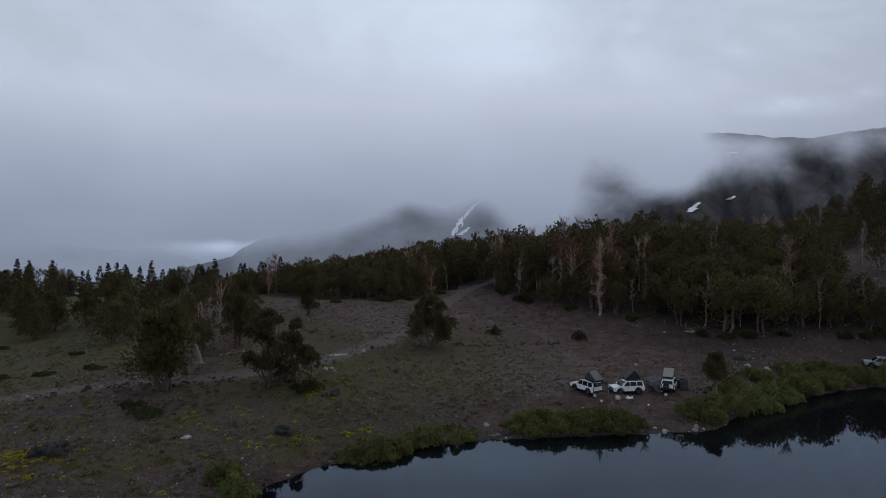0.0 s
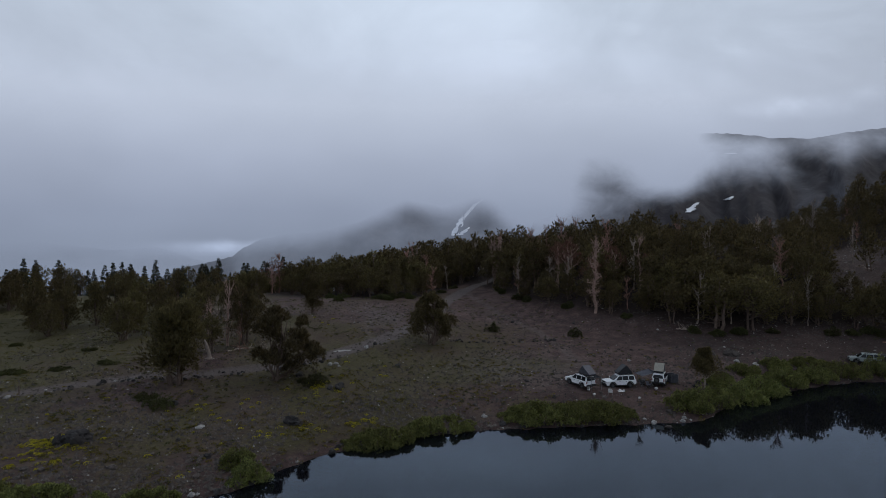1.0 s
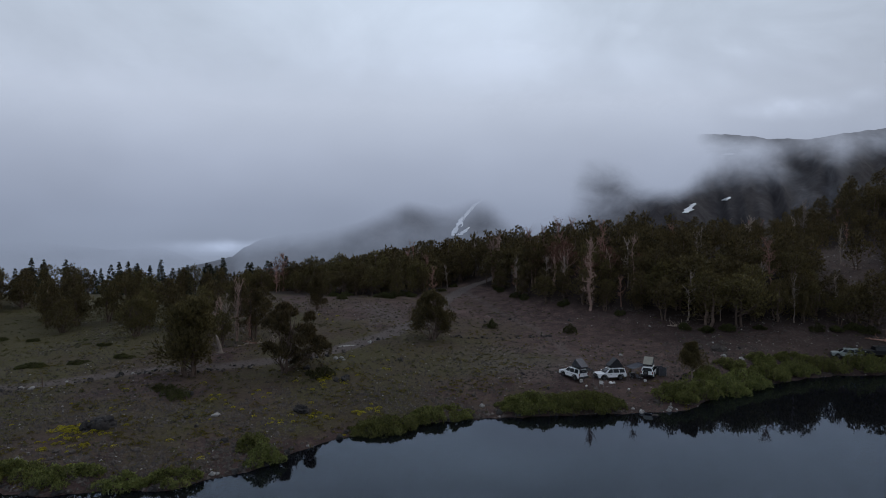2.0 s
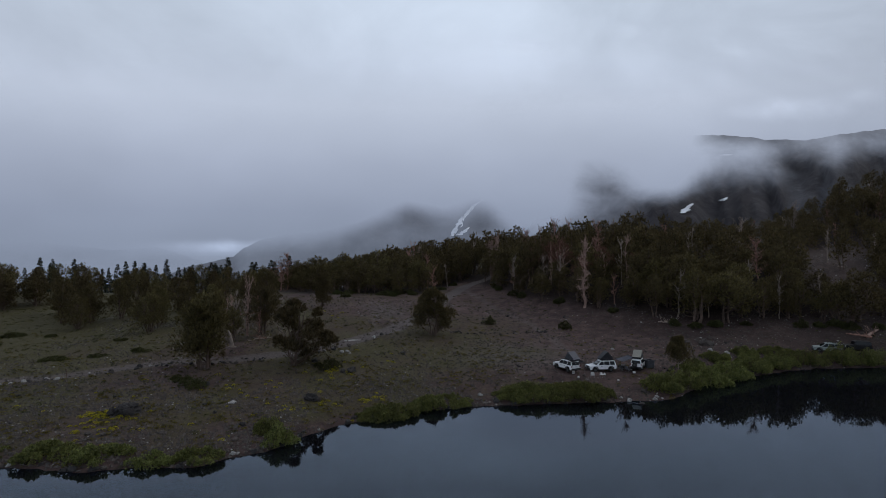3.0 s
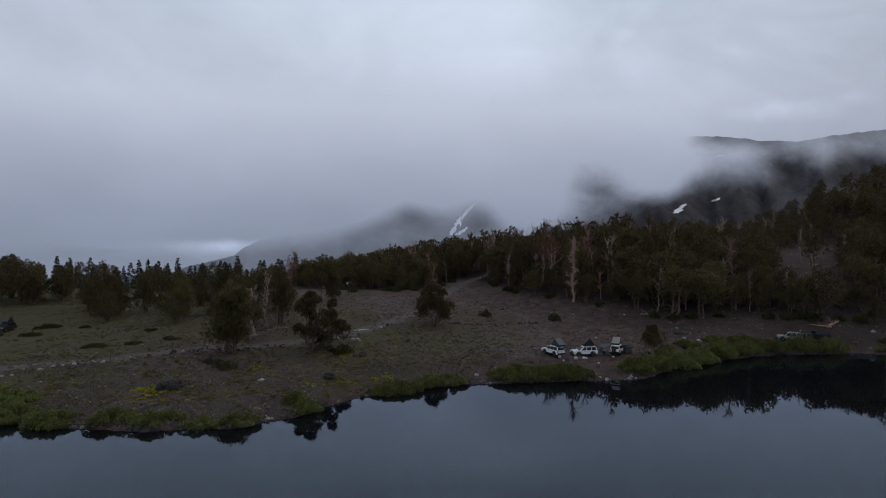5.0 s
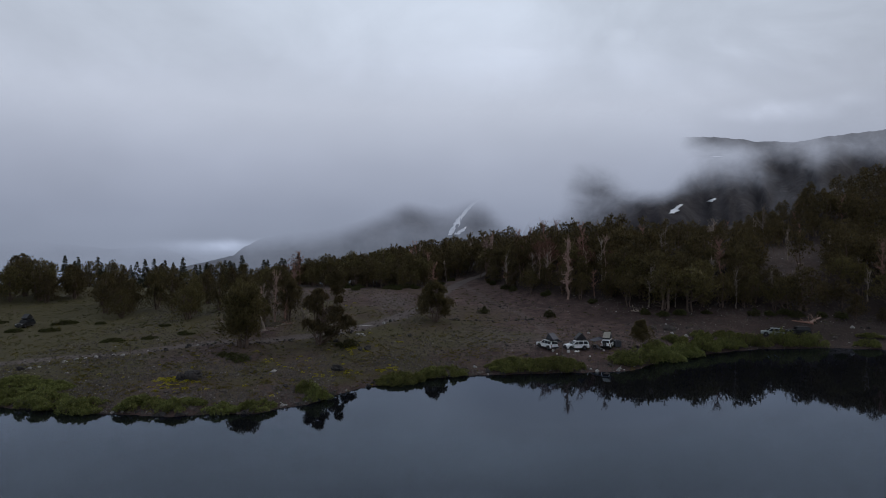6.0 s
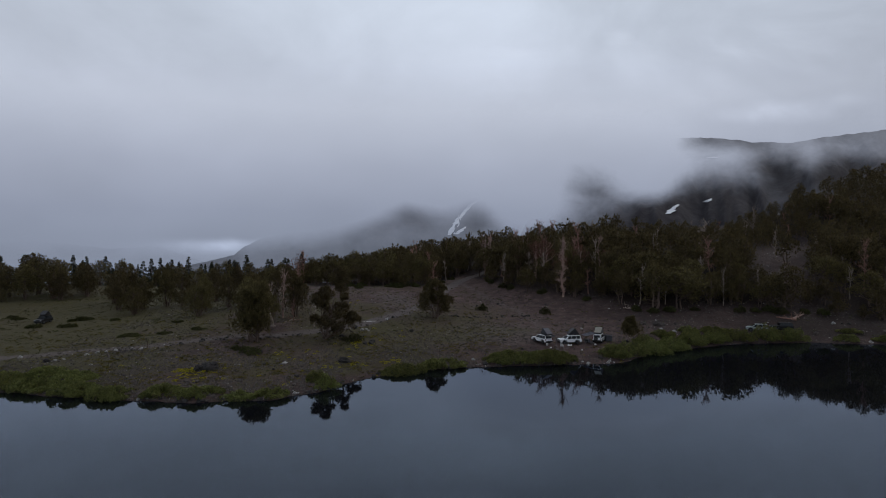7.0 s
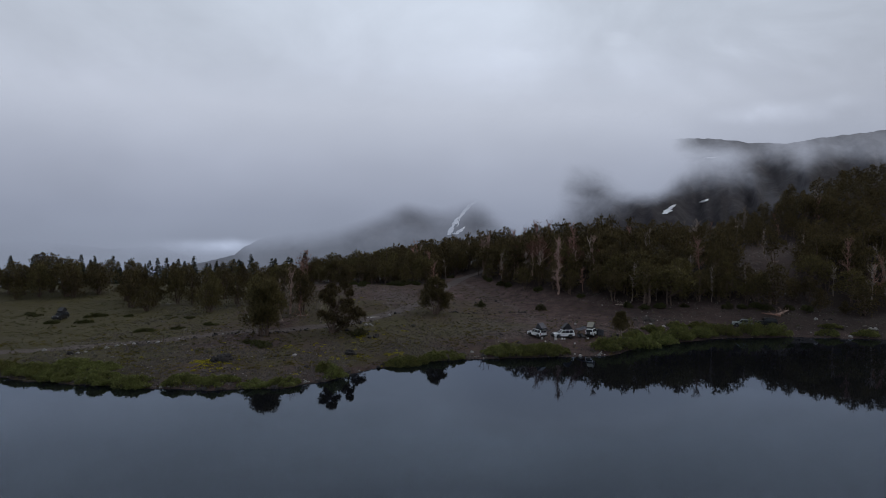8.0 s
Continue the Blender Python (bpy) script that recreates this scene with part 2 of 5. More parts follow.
def ground_material():
    m, tree, b = material("volcanic_soil_and_thin_grass", 0.92, 0.0, 0.2)
    at = tree.nodes.new("ShaderNodeTexCoord").outputs["Object"]
    layer = {}
    for name in ("track", "green", "wood", "damp"):
        a = tree.nodes.new("ShaderNodeAttribute")
        a.attribute_name = name
        layer[name] = a.outputs["Fac"]
    big, mid, fine, grit = noise_of(tree, 0.06, 4, 0.6, at), noise_of(tree, 0.45, 5, 0.6, at), noise_of(tree, 2.6, 4, 0.65, at), noise_of(tree, 11, 3, 0.7, at)
    soil = ramp_of(tree, calc(tree, "ADD", calc(tree, "MULTIPLY", mid, 0.55), calc(tree, "MULTIPLY", fine, 0.45)), (0.33, (0.0270, 0.0163, 0.0143)), (0.50, (0.0655, 0.0403, 0.0354)), (0.68, (0.137, 0.0880, 0.0765)))
    turf = ramp_of(tree, calc(tree, "ADD", calc(tree, "MULTIPLY", fine, 0.6), calc(tree, "MULTIPLY", grit, 0.4)), (0.34, (0.0262, 0.0220, 0.0098)), (0.66, (0.085, 0.0705, 0.0290)))
    gravel = ramp_of(tree, calc(tree, "ADD", calc(tree, "MULTIPLY", fine, 0.5), calc(tree, "MULTIPLY", grit, 0.5)), (0.3, (0.046, 0.0362, 0.0325)), (0.7, (0.138, 0.112, 0.102)))
    # needle floor of the wood; the same dark colour serves open ground
    dark_ground = ramp_of(tree, fine, (0.3, (0.0105, 0.0066, 0.0055)), (0.7, (0.034, 0.0215, 0.0175)))
    edge = ramp_of(tree, calc(tree, "ADD", calc(tree, "SUBTRACT", layer["green"], 0.5), calc(tree, "ADD", calc(tree, "MULTIPLY", mid, 0.6), calc(tree, "MULTIPLY", fine, 0.4))), (0.36, (0, 0, 0)), (0.70, (1, 1, 1)))
    col = blend(tree, edge, soil, turf)
    col = blend(tree, layer["wood"], col, dark_ground)
    col = blend(tree, calc(tree, "MULTIPLY", layer["damp"], calc(tree, "ADD", 0.55, calc(tree, "MULTIPLY", mid, 0.8))), col, blend(tree, 1.0, col, (0.50, 0.49, 0.48), "MULTIPLY"))
    way = ramp_of(tree, calc(tree, "ADD", layer["track"], calc(tree, "MULTIPLY", calc(tree, "SUBTRACT", mid, 0.5), 0.5)), (0.24, (0, 0, 0)), (0.52, (1, 1, 1)))
    col = blend(tree, way, col, gravel)
    specks = ramp_of(tree, noise_of(tree, 5.5, 2, 0.5, at), (0.68, (0, 0, 0)), (0.75, (1, 1, 1)))
    col = blend(tree, calc(tree, "MULTIPLY", specks, 0.55), col, (0.19, 0.165, 0.145))
    tree.links.new(col, b.inputs["Base Color"])
    relief(tree, b, calc(tree, "ADD", fine, calc(tree, "MULTIPLY", grit, 0.5)), 0.7, 0.12)
    return m


def mountain_material():
    m, tree, b = material("dark_scree_and_rock", 0.95, 0.0, 0.15)
    at = tree.nodes.new("ShaderNodeTexCoord").outputs["Object"]
    streak = tree.nodes.new("ShaderNodeMapping")
    streak.inputs["Scale"].default_value = (1.0, 1.0, 0.28)
    tree.links.new(at, streak.inputs[0])
    big, fine = noise_of(tree, 0.012, 6, 0.62, streak.outputs[0], 0.6), noise_of(tree, 0.07, 5, 0.65, streak.outputs[0])
    col = ramp_of(tree, calc(tree, "ADD", calc(tree, "MULTIPLY", big, 0.6), calc(tree, "MULTIPLY", fine, 0.4)), (0.32, (0.0165, 0.0148, 0.0165)), (0.50, (0.036, 0.0325, 0.0355)), (0.70, (0.080, 0.072, 0.075)))
    tree.links.new(col, b.inputs["Base Color"])
    relief(tree, b, calc(tree, "ADD", big, fine), 0.4, 5.0)
    return m


GROUND, MOUNTAIN = ground_material(), mountain_material()


def cloud_material():
    """Cloud: scattered daylight, thin or thick by the sheet's own density and by billows at three sizes."""
    m = bpy.data.materials.new("low_cloud")
    m.use_nodes = True
    tree = m.node_tree
    tree.nodes.clear()
    dens, rise, vary, billows = (tree.nodes.new("ShaderNodeAttribute") for _ in range(4))
    dens.attribute_name, rise.attribute_name, vary.attribute_name, billows.attribute_name = "cloud_thick", "cloud_rise", "cloud_ragged", "billow_at"
    at = billows.outputs["Vector"]
    n = calc(tree, "ADD", calc(tree, "MULTIPLY", noise_of(tree, 7, 5, 0.55, at, 0.7), 0.65), calc(tree, "MULTIPLY", noise_of(tree, 22, 4, 0.6, at, 0.4), 0.35))
    thick = calc(tree, "ADD", dens.outputs["Fac"], calc(tree, "MULTIPLY", calc(tree, "SUBTRACT", n, 0.5), vary.outputs["Fac"]))
    soft = tree.nodes.new("ShaderNodeMapRange")
    soft.interpolation_type = "SMOOTHSTEP"
    tree.links.new(thick, soft.inputs["Value"])
    col = ramp_of(tree, rise.outputs["Fac"], *FOG_STOPS)
    bright = tree.nodes.new("ShaderNodeAttribute")
    bright.attribute_name = "cloud_light"
    light = calc(tree, "MULTIPLY", bright.outputs["Fac"], calc(tree, "ADD", 0.86, calc(tree, "MULTIPLY", noise_of(tree, 3.2, 3, 0.5, at), 0.28)))
    glow, clear, mix, out = tree.nodes.new("ShaderNodeEmission"), tree.nodes.new("ShaderNodeBsdfTransparent"), tree.nodes.new("ShaderNodeMixShader"), tree.nodes.new("ShaderNodeOutputMaterial")
    tree.links.new(col, glow.inputs["Color"])
    tree.links.new(light, glow.inputs["Strength"])
    tree.links.new(soft.outputs[0], mix.inputs[0])
    tree.links.new(clear.outputs[0], mix.inputs[1])
    tree.links.new(glow.outputs[0], mix.inputs[2])
    tree.links.new(mix.outputs[0], out.inputs[0])
    return m


CLOUD = cloud_material()
# ---- the lie of the land: lake level is z = 0 ----
def lattice(ix, iy, seed):
    n = np.sin(ix * 127.1 + iy * 311.7 + seed * 74.7) * 43758.5453
    return n - np.floor(n)


def patchy(x, y, size, seed=0):
    """Smooth value noise, 0 to 1, with features of about that many metres."""
    u, v = np.asarray(x, float) / size, np.asarray(y, float) / size
    i, j = np.floor(u), np.floor(v)
    f, g = u - i, v - j
    f, g = f * f * (3 - 2 * f), g * g * (3 - 2 * g)
    low = lattice(i, j, seed) * (1 - f) + lattice(i + 1, j, seed) * f
    high = lattice(i, j + 1, seed) * (1 - f) + lattice(i + 1, j + 1, seed) * f
    return low * (1 - g) + high * g


def ramp(a, b, x):
    s = np.clip((np.asarray(x, float) - a) / (b - a), 0, 1)
    return s * s * (3 - 2 * s)


SHORE_X = [-400, -120, -72, -57, -37, -26, -21, -16.5, -10, 4, 26, 31, 39, 49, 65, 80, 98, 130, 400]
SHORE_Y = [120, 64, 51.5, 46.5, 43.9, 44, 46.5, 52, 60, 66.4, 67.7, 69, 76, 83, 89.5, 90, 87, 78, 20]


def shore(x):
    """Where the lake ends, going north along x."""
    x = np.asarray(x, float)
    y = sum(np.interp(x + k, SHORE_X, SHORE_Y) for k in (-2.4, -1.2, 0, 1.2, 2.4)) / 5
    return y + (patchy(x, 0 * x, 3.1, 5) - 0.5) * 1.6 + (patchy(x, 0 * x, 1.1, 8) - 0.5) * 0.6


def inland(x, y):
    d = y - shore(x)
    return np.maximum(np.maximum(d, -265 - y), np.maximum(-235 - x, x - 300))


def ground(x, y, rough=True):
    x, y = np.asarray(x, float), np.asarray(y, float)
    d = inland(x, y)
    left = ramp(-100, -45, x)
    z = np.where(d > 0, (0.6 + 0.45 * left) * (1 - np.exp(-np.maximum(d, 0) / 4.5)), np.maximum(d * 0.3, -3.0))
    on = ramp(0, 12, d)
    z = z + on * (0.03 + 0.015 * left) * np.clip(y - 65, 0, 120)
    z = z + on * 3.1 * np.exp(-((x + 26) / 31) ** 2 - ((y - 119) / 34) ** 2)
    z = z + 1.7 * np.exp(-((x + 12) / 24) ** 2 - ((y - 150) / 24) ** 2) + 2.0 * np.exp(-((x + 122) / 34) ** 2 - ((y - 165) / 30) ** 2)
    foot = np.interp(x, [-200, -60, -15, 0, 32, 55, 70, 100, 140, 300], [400, 260, 165, 148, 112, 106.5, 105.5, 110, 107, 103])
    slope = np.interp(x, [-60, 0, 20, 45, 75, 95, 115, 140, 200, 400], [0.03, 0.06, 0.10, 0.09, 0.088, 0.105, 0.14, 0.20, 0.33, 0.36])
    brow = np.interp(x, [12, 30, 70, 95, 130, 200], [0, 4, 8, 9, 7.5, 3])
    crest = np.interp(x, [-60, 0, 45, 100, 200, 400], [40, 60, 64, 90, 118, 120])
    u = 5 * np.log1p(np.exp(np.clip((y - foot) / 5, -30, 30))) + np.maximum(y - foot - 150, 0)
    z = z + on * (slope * (u - 1.5 * np.maximum(u - crest, 0)) + brow * (1 - np.exp(-u / 16)))
    z = z - ramp(20, -60, x) * 0.09 * np.maximum(y - 172, 0)
    z = z - 3.4 * np.exp(-((x - 119) / 24) ** 2 - ((y - 182) / 34) ** 2)
    z = z - 0.22 * np.maximum(y - 330, 0)
    z = z + 0.10 * np.maximum(-275 - y, 0)
    if rough:
        z = z + on * (patchy(x, y, 9, 1) - 0.5) * 0.55 + ramp(0, 3, d) * ((patchy(x, y, 2.7, 2) - 0.5) * 0.22 + (patchy(x, y, 1.2, 3) - 0.5) * 0.10)
    return np.maximum(z, -260)


# ---- helpers of this scene ----
def mesh_of(name, verts, faces, mat, smooth=False):
    me = bpy.data.meshes.new(name)
    me.from_pydata([tuple(v) for v in verts] if not isinstance(verts, np.ndarray) else verts.tolist(), [], faces if isinstance(faces, list) else faces.tolist())
    if mat is not None:
        me.materials.append(mat)
    if smooth:
        me.shade_smooth()
    return me


def thing(name, place=(0, 0, 0), turn=0.0, label="", category="", group=""):
    ob = new(name)
    ob.empty_display_size = 0.2
    ob.matrix_world = pose(*place, 0, 0, turn)
    return tagged(ob, label, category, group)


def under(name, me, parent, label=""):
    ob = new(name, me)
    ob.parent = parent
    return tagged(ob, label)


def part(name, bm, mat, parent, label="", at=None, smooth=False):
    """Links a bmesh as one mesh object under a thing or a part."""
    me = bpy.data.meshes.new(name)
    bm.normal_update()
    bm.to_mesh(me)
    bm.free()
    me.materials.append(mat)
    if smooth:
        me.shade_smooth()
    ob = under(name, me, parent, label)
    if at is not None:
        ob.matrix_basis = at
    return ob


class Heap:
    """Vertices and faces gathered from many small pieces, for one mesh."""

    def __init__(self):
        self.v, self.f, self.n, self.out = [], [], 0, []

    def add(self, verts, faces):
        verts = np.asarray(verts, float).reshape(-1, 3)
        self.v.append(verts)
        self.f.extend([tuple(int(i) + self.n for i in f) for f in faces])
        self.n += len(verts)

    def add_triangles(self, tri, out=None):
        """tri: (n, 3, 3) corners; a heap holds either these alone or the other kind. out: (n, 3) the way that the leaf mass faces, by which the blades are turned and softly shaded."""
        if out is not None:
            flat = np.cross(tri[:, 1] - tri[:, 0], tri[:, 2] - tri[:, 0])
            flat /= np.linalg.norm(flat, axis=1)[:, None] + 1e-12
            turned = (flat * out).sum(1) < 0
            tri = tri.copy()
            tri[turned] = tri[turned][:, [1, 0, 2]]
            flat[turned] *= -1
            soft = out * 0.38 + flat * 0.62
            self.out.append(np.repeat(soft / np.linalg.norm(soft, axis=1)[:, None], 3, 0))
        self.v.append(tri.reshape(-1, 3))

    def mesh(self, name, mat, smooth=False):
        if not self.f:
            v = np.concatenate(self.v).astype(np.float32)
            me = bpy.data.meshes.new(name)
            me.vertices.add(len(v))
            me.vertices.foreach_set("co", v.ravel())
            me.loops.add(len(v))
            me.loops.foreach_set("vertex_index", np.arange(len(v), dtype=np.int32))
            me.polygons.add(len(v) // 3)
            me.polygons.foreach_set("loop_start", np.arange(0, len(v), 3, dtype=np.int32))
            me.materials.append(mat)
            me.update(calc_edges=True)
            if self.out:
                me.shade_smooth()
                me.normals_split_custom_set_from_vertices(np.concatenate(self.out).astype(np.float32))
            return me
        return mesh_of(name, np.concatenate(self.v), self.f, mat, smooth)


def tube(heap, line, radii, sides=5):
    """A tapered, bent round bar along a line of points."""
    line = np.asarray(line, float)
    rings = []
    for i, p in enumerate(line):
        d = line[min(i + 1, len(line) - 1)] - line[max(i - 1, 0)]
        d = d / (np.linalg.norm(d) + 1e-9)
        a = np.cross(d, (0.31, 0.87, 0.2))
        a /= np.linalg.norm(a) + 1e-9
        b = np.cross(d, a)
        w = np.arange(sides) * 2 * np.pi / sides
        rings.append(p + radii[i] * (np.cos(w)[:, None] * a + np.sin(w)[:, None] * b))
    faces = []
    for i in range(len(line) - 1):
        for k in range(sides):
            j = (k + 1) % sides
            faces.append((i * sides + k, i * sides + j, (i + 1) * sides + j, (i + 1) * sides + k))
    last = (len(line) - 1) * sides
    faces.append(tuple(last + k for k in range(sides)))
    heap.add(np.concatenate(rings), faces)


def sprays(rng, centres, outward, length, width, blades, spread=0.75):
    """Needle sprays: thin triangles that fan out from each centre about its outward way. Returns (n, 3, 3)."""
    c = np.repeat(np.asarray(centres, float), blades, 0)
    d = np.repeat(np.asarray(outward, float), blades, 0) + rng.normal(0, spread, (len(c), 3))
    d /= np.linalg.norm(d, axis=1)[:, None] + 1e-9
    side = np.cross(d, rng.normal(0, 1, (len(c), 3)))
    side /= np.linalg.norm(side, axis=1)[:, None] + 1e-9
    far = length * rng.uniform(0.6, 1.25, (len(c), 1))
    w = width * rng.uniform(0.7, 1.3, (len(c), 1))
    return np.stack([c + side * w * 0.5 + d * far * 0.25, c - side * w * 0.5 + d * far * 0.25, c + d * far], 1)


# ---- the far distance is laid out by bearings and rises from a place over the lake ----
VIEW = np.array((-0.3, -19.0, 22.4))


def afar(bearing, rise, depth):
    """The place at that depth to the north, by its sideways and upward slope from over the lake."""
    return VIEW + depth * np.array((bearing, 1.0, rise))


# ---- the ground: one sheet from the lake bed to the horizon ----
def spacing(parts):
    return np.unique(np.concatenate([np.arange(a, b + 1e-6, s) for a, b, s in parts]).round(3))


TRACKS = [
    (3.0, [(-110, 66), (-83.7, 68.6), (-74, 70), (-65.6, 73.9), (-56, 76.2), (-50, 79.4), (-42, 82.5), (-30.5, 84.2), (-24.6, 85.5), (-16.6, 93.4), (-10.5, 101.5), (-5.0, 114), (-2.2, 128), (1.2, 146), (4, 157), (9.5, 170), (16, 174)]),
    (1.9, [(-13, 100), (-14, 112), (-18, 124), (-24, 134), (-36, 150), (-48, 170)]),
    (2.4, [(6.5, 160), (9, 146), (13.5, 131), (18.5, 116), (21.5, 100), (22, 88)]),
]


def near_track(x, y):
    best = np.zeros_like(x)
    for width, line in TRACKS:
        dist = np.full(x.shape, 1e9)
        for (ax, ay), (bx, by) in zip(line, line[1:]):
            ex, ey = bx - ax, by - ay
            s = np.clip(((x - ax) * ex + (y - ay) * ey) / (ex * ex + ey * ey), 0, 1)
            dist = np.minimum(dist, np.hypot(x - ax - s * ex, y - ay - s * ey))
        best = np.maximum(best, (0.76 if width > 2.5 else 0.36) * (1 - ramp(width * 0.30, width * 0.95, dist)))
    return best


WOOD_X = [-90, -62, -48, -28, -14, -4, 5, 10, 15, 20, 32, 47, 56, 70, 83, 95, 111, 140, 220]
WOOD_Y = [220, 186, 168, 149, 145, 149, 177, 170, 157, 142, 123.5, 112, 109.5, 108, 109, 107, 103, 98, 92]


def wood_edge(x):
    return np.interp(x, WOOD_X, WOOD_Y)


def bare_slope(x, y):
    """The open scree slope inside the wood."""
    return np.exp(-((x - 91 - (y - 120) * 0.55) / (7.5 + 0.10 * np.clip(y - 120, 0, 70))) ** 4 - ((y - 141) / 31) ** 6)


def build_ground():
    xs = spacing([(-3600, -600, 300), (-600, -200, 40), (-200, -132, 6), (-132, 150, 1.1), (150, 260, 6), (260, 600, 40), (600, 3600, 300)])
    ys = spacing([(-1600, -400, 200), (-400, 20, 20), (20, 38, 3), (38, 112, 0.9), (112, 190, 1.5), (190, 340, 6), (340, 900, 40), (900, 4200, 300)])
    X, Y = np.meshgrid(xs, ys)
    Z = ground(X, Y)
    track = near_track(X, Y)
    Z = Z - 0.10 * track
    bare = 0.42 * np.exp(-((X + 13 + (Y - 122) * 0.25) / 9) ** 2 - ((Y - 121) / 15) ** 2) + 0.36 * np.exp(-((X - 12) / 26) ** 2 - ((Y - 88) / 17) ** 2)
    nx, ny = len(xs), len(ys)
    i = (np.arange(ny - 1)[:, None] * nx + np.arange(nx - 1)[None, :]).ravel()
    me = mesh_of("ground", np.stack([X, Y, Z], -1).reshape(-1, 3), np.stack([i, i + 1, i + nx + 1, i + nx], 1), GROUND, True)
    d = inland(X, Y)
    left = 1 - ramp(-75, -30, X)
    green = 0.38 + 0.42 * left + 0.34 * np.exp(-((X + 5) / 24) ** 2 - ((Y - 83) / 13) ** 2) + 0.24 * np.exp(-((X - 3) / 26) ** 2 - ((Y - 92) / 9) ** 2) + 0.25 * np.exp(-((X + 24) / 22) ** 2 - ((Y - 110) / 10) ** 2)
    green = green + 0.25 * np.exp(-((X + 25) / 26) ** 2 - ((Y - 62) / 10) ** 2) + 0.18 * np.exp(-((X - 14) / 16) ** 2 - ((Y - 100) / 14) ** 2) - 0.25 * ramp(8, 30, X) - 0.35 * (1 - ramp(0.5, 3.5, d)) + (patchy(X, Y, 6, 11) - 0.5) * 0.35
    # darkens the wood's floor, the open ground before it and the right shore
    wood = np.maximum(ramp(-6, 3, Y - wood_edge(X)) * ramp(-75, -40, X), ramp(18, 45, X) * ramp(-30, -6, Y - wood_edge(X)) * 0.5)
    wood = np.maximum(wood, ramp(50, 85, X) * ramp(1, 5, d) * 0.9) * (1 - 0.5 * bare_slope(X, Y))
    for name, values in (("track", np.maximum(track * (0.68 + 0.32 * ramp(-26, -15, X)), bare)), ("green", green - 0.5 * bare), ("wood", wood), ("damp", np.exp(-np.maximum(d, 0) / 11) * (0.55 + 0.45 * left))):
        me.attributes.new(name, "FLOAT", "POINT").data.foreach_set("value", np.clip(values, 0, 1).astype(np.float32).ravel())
    tagged(new("ground", me), "dark volcanic soil with thin grass, gravel track and lake bed", "ground", kind="structure")


def top_of(x, y):
    """The ground's height at a place."""
    x, y = np.float64(x), np.float64(y)
    return float(ground(x, y) - 0.10 * near_track(np.array([x]), np.array([y]))[0])


build_ground()

lake = mesh_of("water", [(-260, -300, 0), (330, -300, 0), (330, 96, 0), (-260, 96, 0)], [(0, 1, 2, 3)], WATER)
tagged(new("water", lake), "still dark mountain lake mirroring the trees and cloud", "lake", kind="structure")


# ---- far mountains, snow and low cloud ----
def mountain(name, label, depth, foot_depth, foot_rise, profile, seed, crag, width=0.9):
    """A mountain face from its foot up to a ridge given by bearings and rises, with gullies and buttresses, and a back slope."""
    px, pz = zip(*profile)
    cols, rows = 170, 44
    verts = []
    bearings = np.linspace(px[0], px[-1], cols)
    for r in range(rows + 6):
        s = min(r / rows, 1.0)
        back = max(r - rows, 0)
        for b in bearings:
            ridge = np.interp(b, px, pz) + (patchy(b * 60, 0, 1, seed) - 0.5) * 0.0022 * crag + (patchy(b * 190, 0, 1, seed + 1) - 0.5) * 0.0016 * crag
            gully = (patchy(b * 26 + 2.0 * s, s * 1.3, 1, seed + 2) - 0.5) * 1.0 + (patchy(b * 75 + 3 * s, s * 4, 1, seed + 3) - 0.5) * 0.45 + (patchy(b * 190, s * 14, 1, seed + 4) - 0.5) * 0.16
            dep = foot_depth + (depth - foot_depth) * s ** 1.15 + gully * (depth - foot_depth) * 0.22 * crag * math.sin(math.pi * min(s * 1.02, 1)) ** 0.6
            z = (foot_rise * foot_depth * (1 - s) + ridge * depth * s)
            p = VIEW + np.array((b * dep, dep + back * depth * 0.06, z - back * depth * 0.035))
            verts.append(p)
    i = (np.arange(rows + 5)[:, None] * cols + np.arange(cols - 1)[None, :]).ravel()
    me = mesh_of(name, np.array(verts), np.stack([i, i + 1, i + cols + 1, i + cols], 1), MOUNTAIN, True)
    return tagged(new(name, me), label, "mountain", kind="structure")


near_mountain = mountain("mountain_near", "dark scree mountain half hidden in low cloud", 760, 430, -0.03,
                         [(0.125, -0.03), (0.15, 0.03), (0.18, 0.085), (0.22, 0.13), (0.30, 0.16), (0.37, 0.170), (0.43, 0.1735), (0.475, 0.172), (0.535, 0.1655), (0.605, 0.1645), (0.66, 0.174), (0.745, 0.184), (0.87, 0.20), (1.1, 0.21)], 21, 1.0)
mid_mountain = mountain("mountain_middle", "grey misty mountain with a rocky shoulder", 1350, 820, -0.09,
                        [(-0.50, -0.080), (-0.44, -0.052), (-0.39, -0.038), (-0.350, -0.030), (-0.334, -0.018), (-0.322, -0.011), (-0.30, -0.001), (-0.27, 0.007), (-0.21, 0.012), (-0.135, 0.028), (-0.095, 0.050), (-0.065, 0.067), (-0.045, 0.062), (0.005, 0.052), (0.07, 0.085), (0.15, 0.14), (0.3, 0.16), (0.45, 0.12), (0.6, 0.05)], 33, 1.25)
far_mountain = mountain("mountain_far", "faint blue mountain range beyond the valley", 3300, 2700, -0.10,
                        [(-1.1, -0.02), (-0.80, -0.012), (-0.68, -0.006), (-0.62, -0.012), (-0.55, -0.020), (-0.475, -0.014), (-0.43, -0.030), (-0.35, -0.055), (-0.2, -0.06), (0.3, -0.06)], 47, 0.5)


def cast_afar(ob, bearing, rise):
    """Where the line of that bearing and rise from over the lake meets a far face."""
    way = Vector((bearing, 1.0, rise)).normalized()
    hit, p, n, _ = ob.ray_cast(Vector(VIEW), way)
